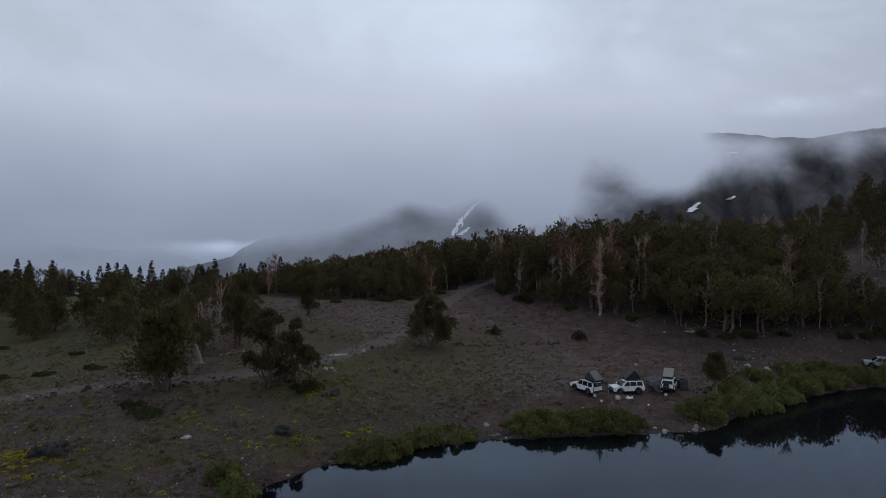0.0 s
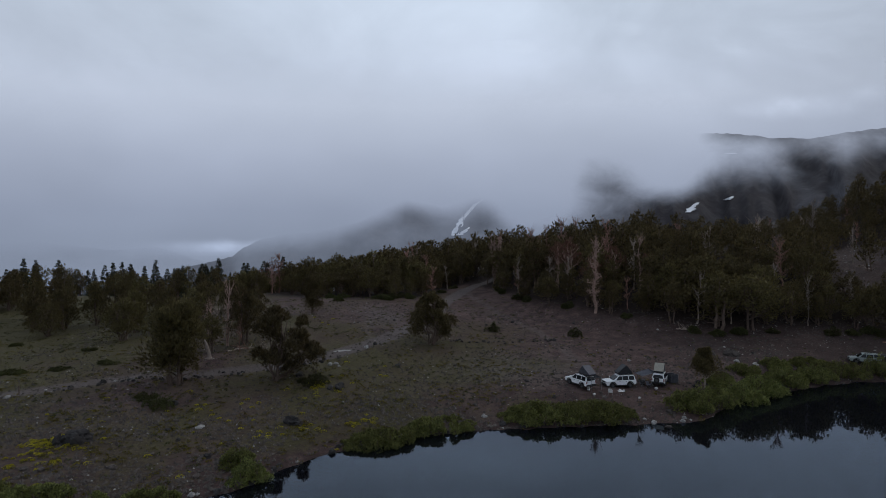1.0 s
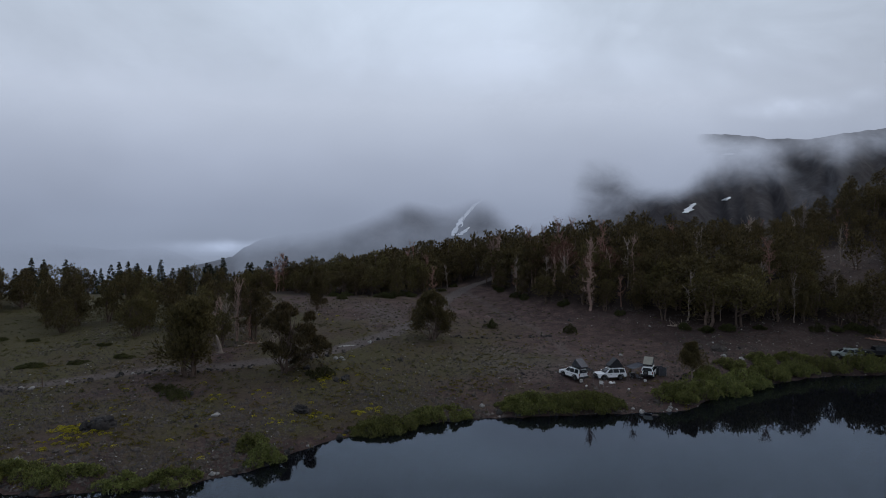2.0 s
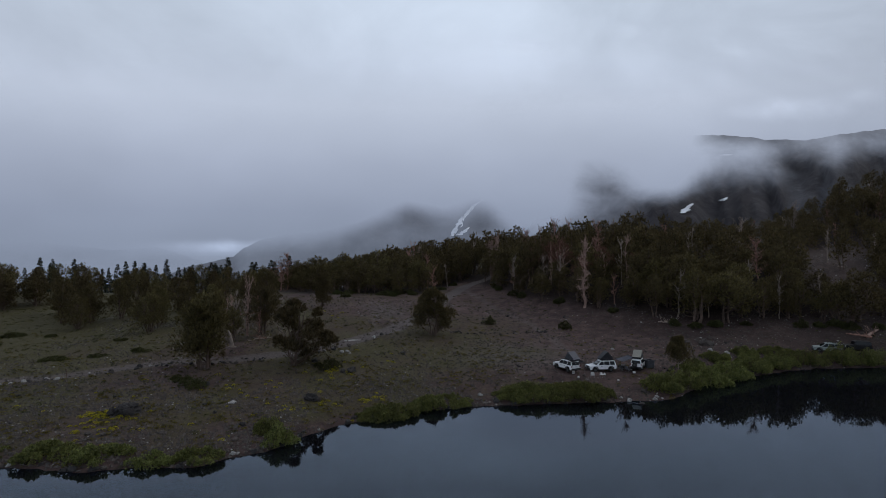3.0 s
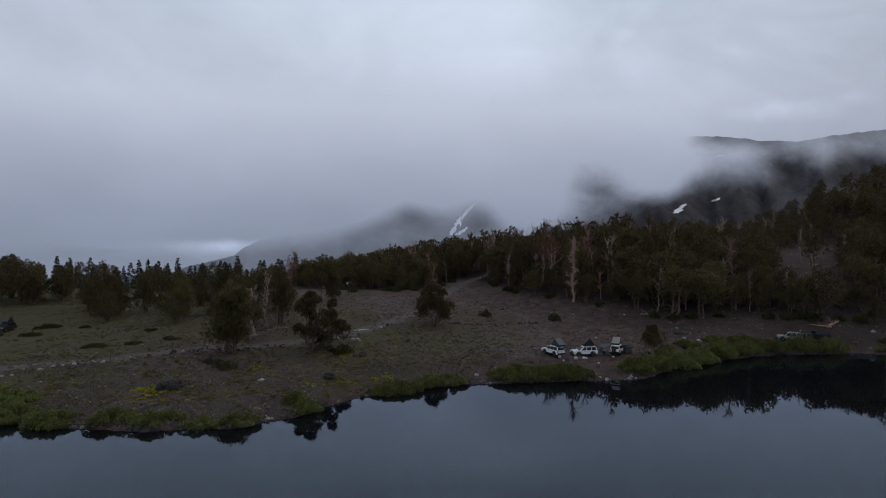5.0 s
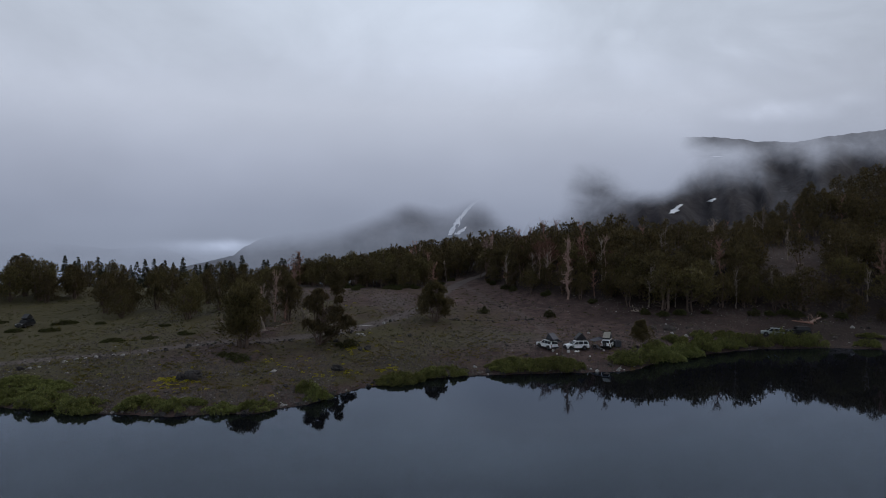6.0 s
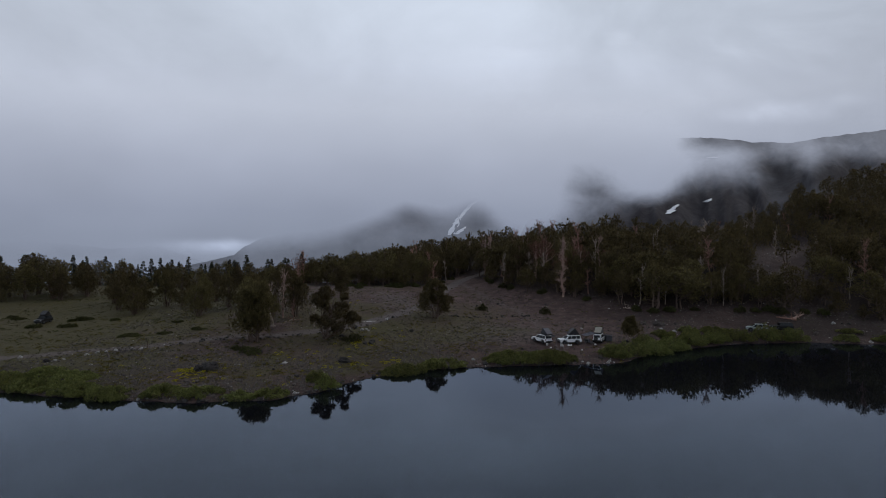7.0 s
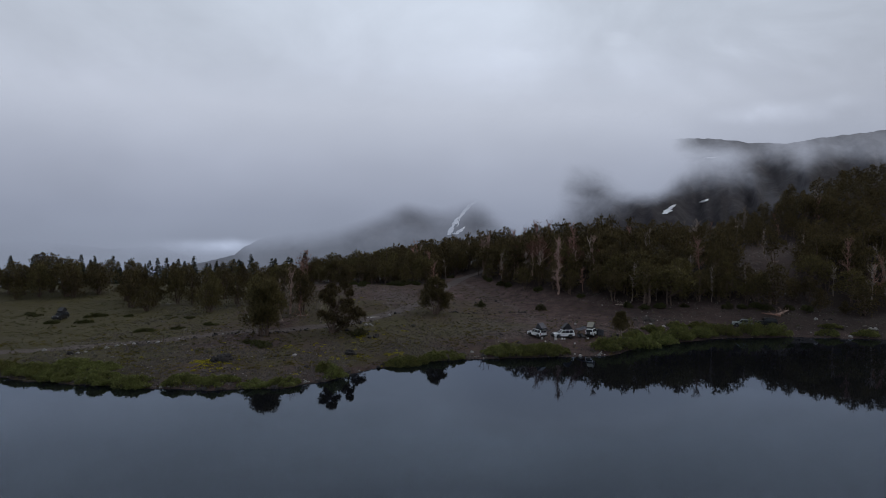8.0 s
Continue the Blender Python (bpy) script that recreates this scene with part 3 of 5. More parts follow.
    return Vector(p) - way * 3.0 if hit else None


def snow_strip(face, spine, label):
    """A tongue of old snow lying in a gully; spine: bearing, rise and half width."""
    rng = np.random.default_rng(len(spine))
    pts, cells, lines = [], [], []
    for (b0, r0, w0), (b1, r1, w1) in zip(spine, spine[1:]):
        for s in np.linspace(0, 1, 7)[:-1]:
            lines.append((b0 + (b1 - b0) * s, r0 + (r1 - r0) * s, w0 + (w1 - w0) * s))
    lines.append(spine[-1])
    for b, r, w in lines:
        a, c = w * rng.uniform(0.55, 1.25), w * rng.uniform(0.55, 1.25)
        for k in (-a, 0.0, c):
            p = cast_afar(face, b + k, r)
            pts.append(p if p else Vector(afar(b + k, r, 700)))
    for i in range(len(lines) - 1):
        for k in range(2):
            cells.append((3 * i + k, 3 * i + k + 1, 3 * i + k + 4, 3 * i + k + 3))
    me = mesh_of("snow_patch", pts, cells, SNOW)
    tagged(new("snow_patch", me), label, "snow", "snow on the mountains")


bpy.context.view_layer.update()
snow_strip(mid_mountain, [(0.016, 0.005, 0.0035), (0.026, 0.022, 0.006), (0.036, 0.038, 0.0042), (0.052, 0.055, 0.0032), (0.075, 0.071, 0.002), (0.085, 0.076, 0.0008)], "long white snow tongue in a steep mountain gully")
snow_strip(mid_mountain, [(0.026, 0.006, 0.007), (0.034, 0.011, 0.005), (0.044, 0.019, 0.0015)], "small white snow apron at the gully's foot")
snow_strip(near_mountain, [(0.398, 0.043, 0.005), (0.403, 0.048, 0.008), (0.407, 0.052, 0.0035), (0.411, 0.056, 0.005), (0.415, 0.059, 0.002)], "small white snow patch on a dark slope")
snow_strip(near_mountain, [(0.462, 0.063, 0.006), (0.467, 0.066, 0.005), (0.472, 0.069, 0.002)], "small white snow patch on a dark slope")
snow_strip(near_mountain, [(0.470, 0.139, 0.011), (0.474, 0.1405, 0.009)], "thin snow streak below the misty ridge")


def cloud_sheet(name, label, depth, density, ragged, seed, glow=None, top=(0.06, 0.44)):
    """A standing layer of low cloud across the valley, dense where density(bearing, rise) says."""
    bs, rs = np.linspace(-1.25, 1.25, 201), np.linspace(-0.13, 0.62, 121)
    B, R = np.meshgrid(bs, rs)
    V = np.stack([VIEW[0] + depth * B, VIEW[1] + depth + 0 * B, VIEW[2] + depth * R], -1).reshape(-1, 3)
    i = (np.arange(120)[:, None] * 201 + np.arange(200)[None, :]).ravel()
    me = mesh_of(name, V, np.stack([i, i + 1, i + 202, i + 201], 1), CLOUD)
    up = R / np.sqrt(1 + B * B + R * R)
    fade = (1 - ramp(top[0], top[1], R)) * (1 - ramp(1.0, 1.2, np.abs(B)))
    for key, values in (("cloud_thick", density(B, R) * fade - (1 - fade) * 0.6), ("cloud_rise", (up + 0.02) / 0.64), ("cloud_ragged", ragged + 0 * B), ("cloud_light", 1.0 + (glow(B, R) if glow else 0 * B))):
        me.attributes.new(key, "FLOAT", "POINT").data.foreach_set("value", values.astype(np.float32).ravel())
    spot = np.stack([B, R * 1.5, 0 * B + seed * 3.7], -1).reshape(-1)
    me.attributes.new("billow_at", "FLOAT_VECTOR", "POINT").data.foreach_set("vector", spot.astype(np.float32))
    ob = tagged(new(name, me), label, "cloud", kind="structure")
    ob.visible_shadow = False
    return ob


def blob(B, R, b, r, wb, wr, k=1.0):
    return k * np.exp(-((B - b) / wb) ** 2 - ((R - r) / wr) ** 2)


def far_cloud(B, R):
    return 0.76 + blob(B, R, -0.37, -0.012, 0.09, 0.014, 0.35) + 0.5 * ramp(0.0, 0.03, R)


def mid_cloud(B, R):
    base = np.interp(B, [-0.6, -0.40, -0.33, -0.27, -0.175, -0.10, -0.06, 0.0, 0.05, 0.085, 0.12, 0.2, 0.25, 0.5], [0.00, 0.000, 0.004, 0.010, 0.022, 0.054, 0.068, 0.058, 0.062, 0.066, 0.040, 0.03, 0.03, 0.02])
    return 0.46 - 0.12 * ramp(-0.325, -0.36, B) + 1.0 * ramp(-0.045, 0.035, R - base) - blob(B, R, -0.045, 0.042, 0.045, 0.022, 0.16) - blob(B, R, 0.062, 0.055, 0.03, 0.028, 0.34)


def near_cloud(B, R):
    base = np.interp(B, [-0.05, 0.10, 0.24, 0.33, 0.387, 0.416, 0.467, 0.516, 0.555, 0.60, 0.645, 0.70, 0.80, 0.95], [0.07, 0.04, 0.026, 0.034, 0.056, 0.082, 0.102, 0.116, 0.134, 0.160, 0.142, 0.150, 0.156, 0.17])
    cover = 1.12 * ramp(-0.038, 0.048, R - base) * ramp(-0.04, 0.14, B)
    cover = cover - blob(B, R, 0.262, 0.082, 0.060, 0.048, 0.70) - blob(B, R, 0.345, 0.050, 0.06, 0.034, 0.62) + blob(B, R, 0.15, 0.02, 0.05, 0.06, 0.6)
    cover = cover * (1 - 0.33 * ramp(0.37, 0.46, B)) * (1 - 0.30 * ramp(0.49, 0.60, B))
    # thin again along the ridge, which shows through
    cover = cover - (0.36 * ramp(0.40, 0.47, B) - 0.02 * ramp(0.50, 0.62, B)) * ramp(0.138, 0.172, R) - 0.30 * ramp(0.43, 0.6, B) * ramp(0.165, 0.20, R)
    open_face = ramp(0.535, 0.60, B)
    cover = cover * (1 - open_face) + open_face * (0.06 + 0.44 * ramp(0.105, 0.185, R))
    veil = blob(B, R, 0.650, 0.142, 0.028, 0.030, 0.34) + blob(B, R, 0.74, 0.155, 0.07, 0.018, 0.10) + blob(B, R, 0.545, 0.105, 0.035, 0.018, 0.24)
    return cover + veil + 0.10 - 0.06 * ramp(0.33, 0.42, B)


def high_cloud(B, R):
    return -0.35 + blob(B, R, 0.58, 0.215, 0.14, 0.030, 0.85) + blob(B, R, 0.31, 0.345, 0.05, 0.028, 0.70) + blob(B, R, 0.13, 0.315, 0.09, 0.022, 0.6) + blob(B, R, 0.71, 0.245, 0.07, 0.02, 0.5)


cloud_sheet("cloud_far", "pale cloud filling the far valley", 2500, far_cloud, 0.5, 1, lambda B, R: blob(B, R, -0.350, -0.006, 0.075, 0.013, 3.5) + blob(B, R, -0.42, -0.004, 0.13, 0.02, 0.35) - 0.13 * ramp(0.2, 0.7, B))
cloud_sheet("cloud_high", "thin bright wisps of cloud high over the ridge", 780, high_cloud, 0.9, 4, lambda B, R: 0.36 + 0 * B, (0.50, 0.60))
cloud_sheet("cloud_middle", "grey cloud hanging over the middle mountain", 800, mid_cloud, 0.45, 2, lambda B, R: -0.13 * ramp(0.2, 0.7, B))
cloud_sheet("cloud_near", "torn low cloud drifting across the dark mountain", 415, near_cloud, 0.85, 3, None, (0.15, 0.34))


# ---- trees ----
def bend(rng, a, b, n, wobble):
    t = np.linspace(0, 1, n)[:, None]
    line = a * (1 - t) + b * t
    line[1:-1] += rng.normal(0, wobble, (n - 2, 3))
    return line


def pine_meshes(seed, stems=2, lobes=13, tufts=44, blades=5, length=0.50, width=0.11, spread=0.30, low=0.14, size=1.0, skew=0.0, flat_top=0.0, limbs=True):
    """A ragged high-mountain pine, ten metres tall: bent stems, upswept limbs, and rounded brushes of upturned needles at the limbs' ends."""
    rng = np.random.default_rng(seed)
    wood, crown = Heap(), Heap()
    H, lines = 10.0, []
    for k in range(stems):
        az = 2 * np.pi * (k + rng.uniform(0, 0.6)) / stems
        out = np.array([np.cos(az), np.sin(az), 0])
        tip = out * H * spread * rng.uniform(0.25, 0.6) * (k > 0) + np.array([rng.normal(skew * 3, 0.2), rng.normal(0, 0.2), H * (0.90 if k == 0 else rng.uniform(0.60, 0.82))])
        line = bend(rng, out * (0.22 + 0.09 * stems) * (stems > 1) + np.array([0, 0, -0.4]), tip, 8, 0.15)
        lines.append(line)
        tube(wood, line, np.linspace(0.24, 0.05, 8) * rng.uniform(0.75, 1.1), 6)
    turn0 = rng.uniform(0, 2 * np.pi)
    for i in range(lobes):
        f = (i + rng.uniform(0.1, 0.9)) / lobes
        az = turn0 + 2.4 * i + rng.normal(0, 0.45)
        girth = max(np.sin(np.pi * (0.22 + 0.70 * f)), 0.0) ** 0.7 * (1 - flat_top) + flat_top * (0.35 + 0.75 * f)
        reach = H * spread * girth * rng.uniform(0.30, 0.92) * (0.35 if i == lobes - 1 else 1.0)
        r = size * (1.42 - 0.55 * f) * rng.uniform(0.72, 1.18)
        top = H * 0.985 - r * 0.9
        z = min(H * low + r * 0.45 + (top - H * low - r * 0.45) * f + rng.normal(0, 0.2), top)
        c = np.array([np.cos(az) * reach + skew * H * np.sin(np.pi * min(f + 0.1, 1)) * 0.5, np.sin(az) * reach, z])
        if limbs:
            line = lines[int(rng.integers(0, stems))]
            p = np.array([np.interp(np.clip((z - reach * 0.55 - 0.5) / H * 7.6, 0.5, 6.5), range(8), line[:, j]) for j in range(3)])
            for to in (c, c + rng.normal(0, 0.5 * r, 3)):
                tube(wood, np.array([p, p * 0.5 + to * 0.5 + np.array([0, 0, -0.18]) + rng.normal(0, 0.1, 3), to]), (0.075, 0.045, 0.015), 4)
        # each brush is itself a few smaller tufts grown together
        knots = rng.normal(0, 1, (5, 3))
        knots *= 0.42 * r / np.linalg.norm(knots, axis=1)[:, None]
        at = knots[rng.integers(0, 5, tufts)]
        off = rng.normal(0, 1, (tufts, 3))
        off[:, 2] = np.where(off[:, 2] < -0.5, -off[:, 2], off[:, 2])
        off /= np.linalg.norm(off, axis=1)[:, None]
        place = at + off * rng.uniform(0.30, 1.0, (tufts, 1)) ** 0.6 * r * 0.66 * np.array([0.95, 0.95, 1.18])
        away = place / (np.linalg.norm(place, axis=1)[:, None] + 1e-6) * 0.55 + off * 0.55
        grown = sprays(rng, c + place, away + np.array([0, 0, 0.65]), length, width, blades, 0.42)
        facing = away * 0.85 + np.array([np.cos(az) * 0.25 * (reach > 0.5), np.sin(az) * 0.25 * (reach > 0.5), 0.18])
        facing /= np.linalg.norm(facing, axis=1)[:, None]
        crown.add_triangles(grown, np.repeat(facing, blades, 0))
    return wood.mesh("trunk", BARK, True), crown.mesh("crown", NEEDLES)


def fir_meshes(seed, slim=0.16, tiers=26):
    """A narrow pointed fir ten metres tall with short drooping tiers."""
    rng = np.random.default_rng(seed)
    wood, crown = Heap(), Heap()
    tube(wood, bend(rng, np.array([0, 0, -0.4]), np.array([0, 0, 10.0]), 6, 0.05), np.linspace(0.2, 0.02, 6), 6)
    for k in range(tiers):
        z = 0.5 + 9.3 * (k + rng.uniform(0, 0.6)) / tiers
        reach = 10 * slim * (1.0 - z / 10) ** 0.9 * rng.uniform(0.7, 1.15) + 0.03
        centres, outs = [], []
        for j in range(6):
            a = rng.uniform(0, 2 * np.pi)
            d = np.array([np.cos(a), np.sin(a), -0.22])
            for s in np.linspace(0.25, 1.0, 5):
                centres.append(np.array([0, 0, z]) + d * reach * s + rng.normal(0, 0.06, 3))
                outs.append(d * np.array([1, 1, 0.3]) + np.array([0, 0, 0.1]))
        crown.add_triangles(sprays(rng, np.array(centres), np.array(outs), 0.26 + 0.45 * (1 - z / 10), 0.13 + 0.17 * (1 - z / 10), 4, 0.6))
    return wood.mesh("trunk", BARK, True), crown.mesh("crown", FIR_NEEDLES)


def snag_meshes(seed, limbs=16, mat=None, twigs=5, lean=0.5, thick=0.24, stems=1, first=0.3, lift=(0.3, 1.3), stretch=1.0):
    """A dead pine ten metres tall: bare bent trunk, upswept limbs and finer twigs."""
    rng = np.random.default_rng(seed)
    trunk = bare = Heap()
    for k in range(stems):
        top = np.array([rng.normal(0, lean), rng.normal(0, lean), 10.0 * rng.uniform(0.8, 1.0) if k else 10.0])
        line = bend(rng, np.array([0.25 * k, 0.1 * k, -0.4]), top, 9, 0.13)
        tube(trunk, line, 0.03 + (thick - 0.03) * np.linspace(1, 0, 9) ** 1.35, 7)
        for _ in range(limbs // stems):
            f = rng.uniform(first, 0.97)
            p = np.array([np.interp(f * 8, range(9), line[:, c]) for c in range(3)])
            a, reach = rng.uniform(0, 2 * np.pi), stretch * rng.uniform(0.6, 1.9) * (1.25 - 0.9 * abs(f - 0.35) - 0.15)
            q = p + np.array([np.cos(a), np.sin(a), rng.uniform(*lift) + 0.9 * (f > 0.8)]) * reach
            limb = bend(rng, p, q, 5, 0.09)
            tube(bare, limb, np.linspace(0.085, 0.022, 5), 4)
            for _ in range(twigs):
                s = limb[rng.integers(1, 5)]
                e = s + rng.normal(0, 0.35, 3) + np.array([0, 0, 0.35])
                tube(bare, np.array([s, s * 0.5 + e * 0.5 + rng.normal(0, 0.04, 3), e]), (0.03, 0.022, 0.012), 3)
    return (trunk.mesh("trunk", mat or SILVER_WOOD, True),)


STOCK = {}


def stock(kind, variant, maker):
    if (kind, variant) not in STOCK:
        STOCK[kind, variant] = maker()
    return STOCK[kind, variant]


def plant(name, meshes, x, y, height, wide, turn, label, category, group, tilt=0.0, sink=0.0):
    ob = new(name)
    ob.empty_display_size = 0.3
    s = height / 10.0
    ob.matrix_world = pose(x, y, top_of(x, y) - sink, tilt, 0, turn) @ Matrix.Diagonal((s * wide, s * wide, s, 1))
    tagged(ob, label, category, group)
    for me in meshes:
        under(me.name.split(".")[0], me, ob)
    return ob


# lone pines of the meadow: x, y, height, width factor, stems, turn, lobes, spread, low, size, skew
NEAR_PINES = [
    (-37.3, 79.3, 12.3, 0.95, 5, 0, 26, 0.29, 0.13, 1.62, 0.0), (-23.6, 79.3, 10.6, 1.0, 3, 8, 21, 0.48, 0.07, 1.02, 0.40), (-2.0, 100.3, 9.2, 1.0, 3, 20, 24, 0.44, 0.10, 1.36, 0.06),
    (-27.2, 119.5, 7.8, 0.9, 2, 60, 15, 0.26, 0.10, 1.5, 0.05), (37.2, 80.6, 6.2, 0.85, 1, 200, 9, 0.34, 0.26, 1.9, 0.16),
    (-33.5, 96.8, 9.6, 0.9, 3, 10, 17, 0.29, 0.12, 1.5, 0.0), (-37.8, 93.3, 6.4, 1.0, 3, 50, 12, 0.30, 0.12, 1.6, 0.0), (-79.9, 116.5, 7.0, 1.2, 4, 90, 16, 0.38, 0.02, 1.7, 0.0), (-81.2, 123.9, 9.2, 1.0, 3, 130, 17, 0.34, 0.04, 1.7, 0.0), (-95.5, 136.0, 8.8, 1.0, 3, 170, 16, 0.34, 0.04, 1.7, 0.0),
    (-89.0, 133.0, 9.6, 0.9, 2, 210, 16, 0.32, 0.04, 1.7, 0.0), (-76.7, 128.1, 10.0, 0.9, 3, 250, 17, 0.32, 0.04, 1.7, 0.0), (-59.0, 106.0, 8.2, 1.1, 4, 290, 17, 0.34, 0.03, 1.7, 0.0), (-61.0, 114.3, 9.0, 0.9, 3, 330, 16, 0.32, 0.05, 1.7, 0.0), (-56.0, 117.8, 8.4, 1.0, 3, 15, 16, 0.34, 0.05, 1.7, 0.0),
]
PINE_LABEL = "dark green pine with ragged clumped crown"
for k, (x, y, h, w, st, turn, lobes, spread, low, size, skew) in enumerate(NEAR_PINES):
    meshes = pine_meshes(100 + k, stems=st, lobes=lobes, tufts=(400 if k == 4 else 190 if k < 5 else 96), blades=6, length=0.52, width=0.115 if k < 5 else 0.14, spread=spread, low=low, size=size, skew=skew)
    if k == 4:
        meshes[0].materials[0] = SILVER_WOOD
    plant("pine_tree", meshes, x, y, h, w, turn, PINE_LABEL + " standing alone in the meadow", "pine tree", "pines in the meadow")
FIELD_PINES = [
    (-50.2, 115.4, 8.2, 0.9), (-57.0, 140.0, 7.5, 1.0), (-117.0, 142.0, 12.0, 0.8), (-121.5, 154.0, 10.0, 0.9), (-127.0, 150.0, 12.8, 0.85), (-110.0, 146.5, 8.5, 1.1),
    (-128.5, 136.0, 4.0, 1.4), (-88.5, 125.0, 10.5, 0.7), (-70.7, 124.2, 9.6, 0.8), (-112.0, 150.5, 9.4, 0.95), (-65.0, 133.0, 9.0, 0.9), (-73.0, 141.0, 9.5, 0.8),
    (-47.0, 128.0, 8.0, 0.85), (-52.0, 124.0, 7.5, 0.9), (-44.0, 121.0, 8.6, 0.8), (-124.0, 140.0, 11.0, 0.9), (-119.0, 147.5, 11.5, 0.85), (-135.0, 158.0, 10.0, 0.9), (-141.0, 150.0, 9.0, 1.0), (-38.0, 118.0, 6.5, 0.8),
]
FIELD_PINES += [(-131.0, 143.0, 10.0, 0.9), (-137.0, 146.5, 11.0, 0.9), (-145.0, 143.5, 10.0, 1.0), (-150.0, 151.0, 11.0, 0.9), (-113.5, 139.5, 8.0, 1.0), (-157.0, 147.0, 10.0, 0.9)]


def field_pine(k):
    """A pine grown in the open, with a skirt of limbs down to the ground."""
    return pine_meshes(140 + k, stems=2 + k % 3, lobes=14 + k % 3, tufts=66, blades=4, length=0.60, width=0.205, spread=0.32, low=0.03, size=1.7)


def wood_pine(k):
    """A pine of the hillside wood, with bare stems under a rounded crown."""
    return pine_meshes(340 + k, stems=1 + k % 3, lobes=12 + k % 4, tufts=62, blades=4, length=0.60, width=0.215, spread=0.28 + 0.03 * (k % 4), low=0.06 + 0.07 * (k % 4), size=1.75)


for k, (x, y, h, w) in enumerate(FIELD_PINES):
    meshes = stock("field", k % 5, lambda: field_pine(k))
    plant("pine_tree", meshes, x, y, h, w * 1.2, k * 53, PINE_LABEL + " at the meadow's edge", "pine tree", "pines at the meadow's edge")

plant("pine_tree", pine_meshes(139, stems=2, lobes=13, tufts=60, blades=5, length=0.45, width=0.18, spread=0.34, low=0.45, size=1.0, flat_top=0.9), -167, 205, 15.0, 0.95, 0, "tall flat-topped dark pine on the meadow's rim", "pine tree", "pines on the meadow's rim")

rng = np.random.default_rng(7)
# pointed firs on the far rim of the meadow
for k in range(64):
    x = -205 + 150 * (k + rng.uniform(0, 0.9)) / 64
    y = 205 + (x + 205) * 0.28 + rng.uniform(-22, 22)
    h = rng.uniform(11.0, 16.5) * (0.85 if k % 3 else 1.0)
    meshes = stock("fir", k % 5, lambda: fir_meshes(200 + k, (0.21, 0.25, 0.29, 0.22, 0.27)[k % 5]))
    plant("fir_tree", meshes, x, y, h, rng.uniform(0.85, 1.2), rng.uniform(0, 360), "dark pointed fir on the far rim of the meadow", "fir tree", "firs on the meadow's rim")

for k in range(34):
    x = -182 + 122 * (k + rng.uniform(0, 0.9)) / 34
    y = 166 + rng.uniform(0, 26) + max(0.0, x + 100) * 0.1
    meshes = stock("field", k % 5, lambda: field_pine(k))
    plant("pine_tree", meshes, x, y, rng.uniform(6.0, 10.0), rng.uniform(0.8, 1.1), k * 41, PINE_LABEL + " on the far rim", "pine tree", "pines on the meadow's rim")

# the wood on the hillside
spots = []
for gx in np.concatenate([np.arange(-78, 150, 4.7), np.arange(150, 300, 7.5)]):
    edge = wood_edge(gx)
    for gy in np.arange(edge, edge + np.interp(gx, [-78, -40, 20, 45, 100, 140, 220, 300], [45, 60, 62, 64, 86, 110, 150, 170]), 4.9 if gx < 150 else 7.5):
        x, y = gx + rng.uniform(-2.0, 2.0), gy + rng.uniform(-2.0, 2.0)
        if bare_slope(x, y) > 0.35 and rng.uniform() > 0.10:
            continue
        if near_track(np.array([x]), np.array([y]))[0] > 0.05:
            continue
        deep = y - edge
        if 87 < x < 101 and y < 127 and rng.uniform() < 0.45:
            continue
        if deep > 28 and x < 150 and not (y > 168 and x > 85) and rng.uniform() < (0.0 if x < 62 else 0.3 if deep < 50 else 0.5):
            continue
        spots.append((x, y, deep))
rest = []


def far_off(x, y, deep):
    return deep > 21 or x > 150 or x < -62


for k, (x, y, deep) in enumerate(spots):
    roll, h = rng.uniform(), rng.uniform(7.0, 12.8) * (rng.uniform(0.55, 0.9) if deep < 12 and x < 45 else rng.uniform(0.75, 1.05) if deep < 12 else 1.0) * float(np.interp(x, [-60, -45, -20, 0, 20, 60, 75], [0.76, 0.84, 1.06, 1.12, 1.05, 0.97, 0.90]))
    h *= rng.uniform(0.8, 1.1) if 74 < x < 87 and y < 127 else rng.uniform(0.5, 0.75) if 87 <= x < 101 and y < 127 else rng.uniform(0.6, 0.75) if 82 < x < 140 and y > 163 else 1.0
    reddish = (0.34 if 22 < x < 44 and deep < 38 else 0.14) if 18 < x < 62 and 3 < deep < 50 else 0.04
    wide, turn = rng.uniform(0.8, 1.2) * (1.15 if deep < 12 else 1.0), rng.uniform(0, 360)
    if roll < reddish:
        meshes = stock("rust", k % 3, lambda: snag_meshes(300 + k, 26, RED_WOOD, 9, 0.4, 0.2))
        plant("dead_pine", meshes, x, y, h * 1.05, wide, turn, "reddish dead pine with bare twigs in the wood", "dead tree", "dead pines in the wood")
    elif roll < reddish + 0.05:
        meshes = stock("snag", k % 4, lambda: snag_meshes(320 + k, 14, SILVER_WOOD, 4, 0.5, 0.18, 1 + k % 2))
        plant("dead_pine", meshes, x, y, h * 0.95, wide, turn, "bleached grey dead pine in the wood", "dead tree", "dead pines in the wood")
    elif far_off(x, y, deep):
        rest.append((k % 9, x, y, h, wide, turn))
    elif deep < 7 and k % 2:
        meshes = stock("field", k % 5, lambda: field_pine(k))
        plant("pine_tree", meshes, x, y, h * 0.95, wide, turn, PINE_LABEL + " at the wood's edge", "pine tree", "pines in the hillside wood")
    else:
        meshes = stock("wood", k % 9, lambda: wood_pine(k))
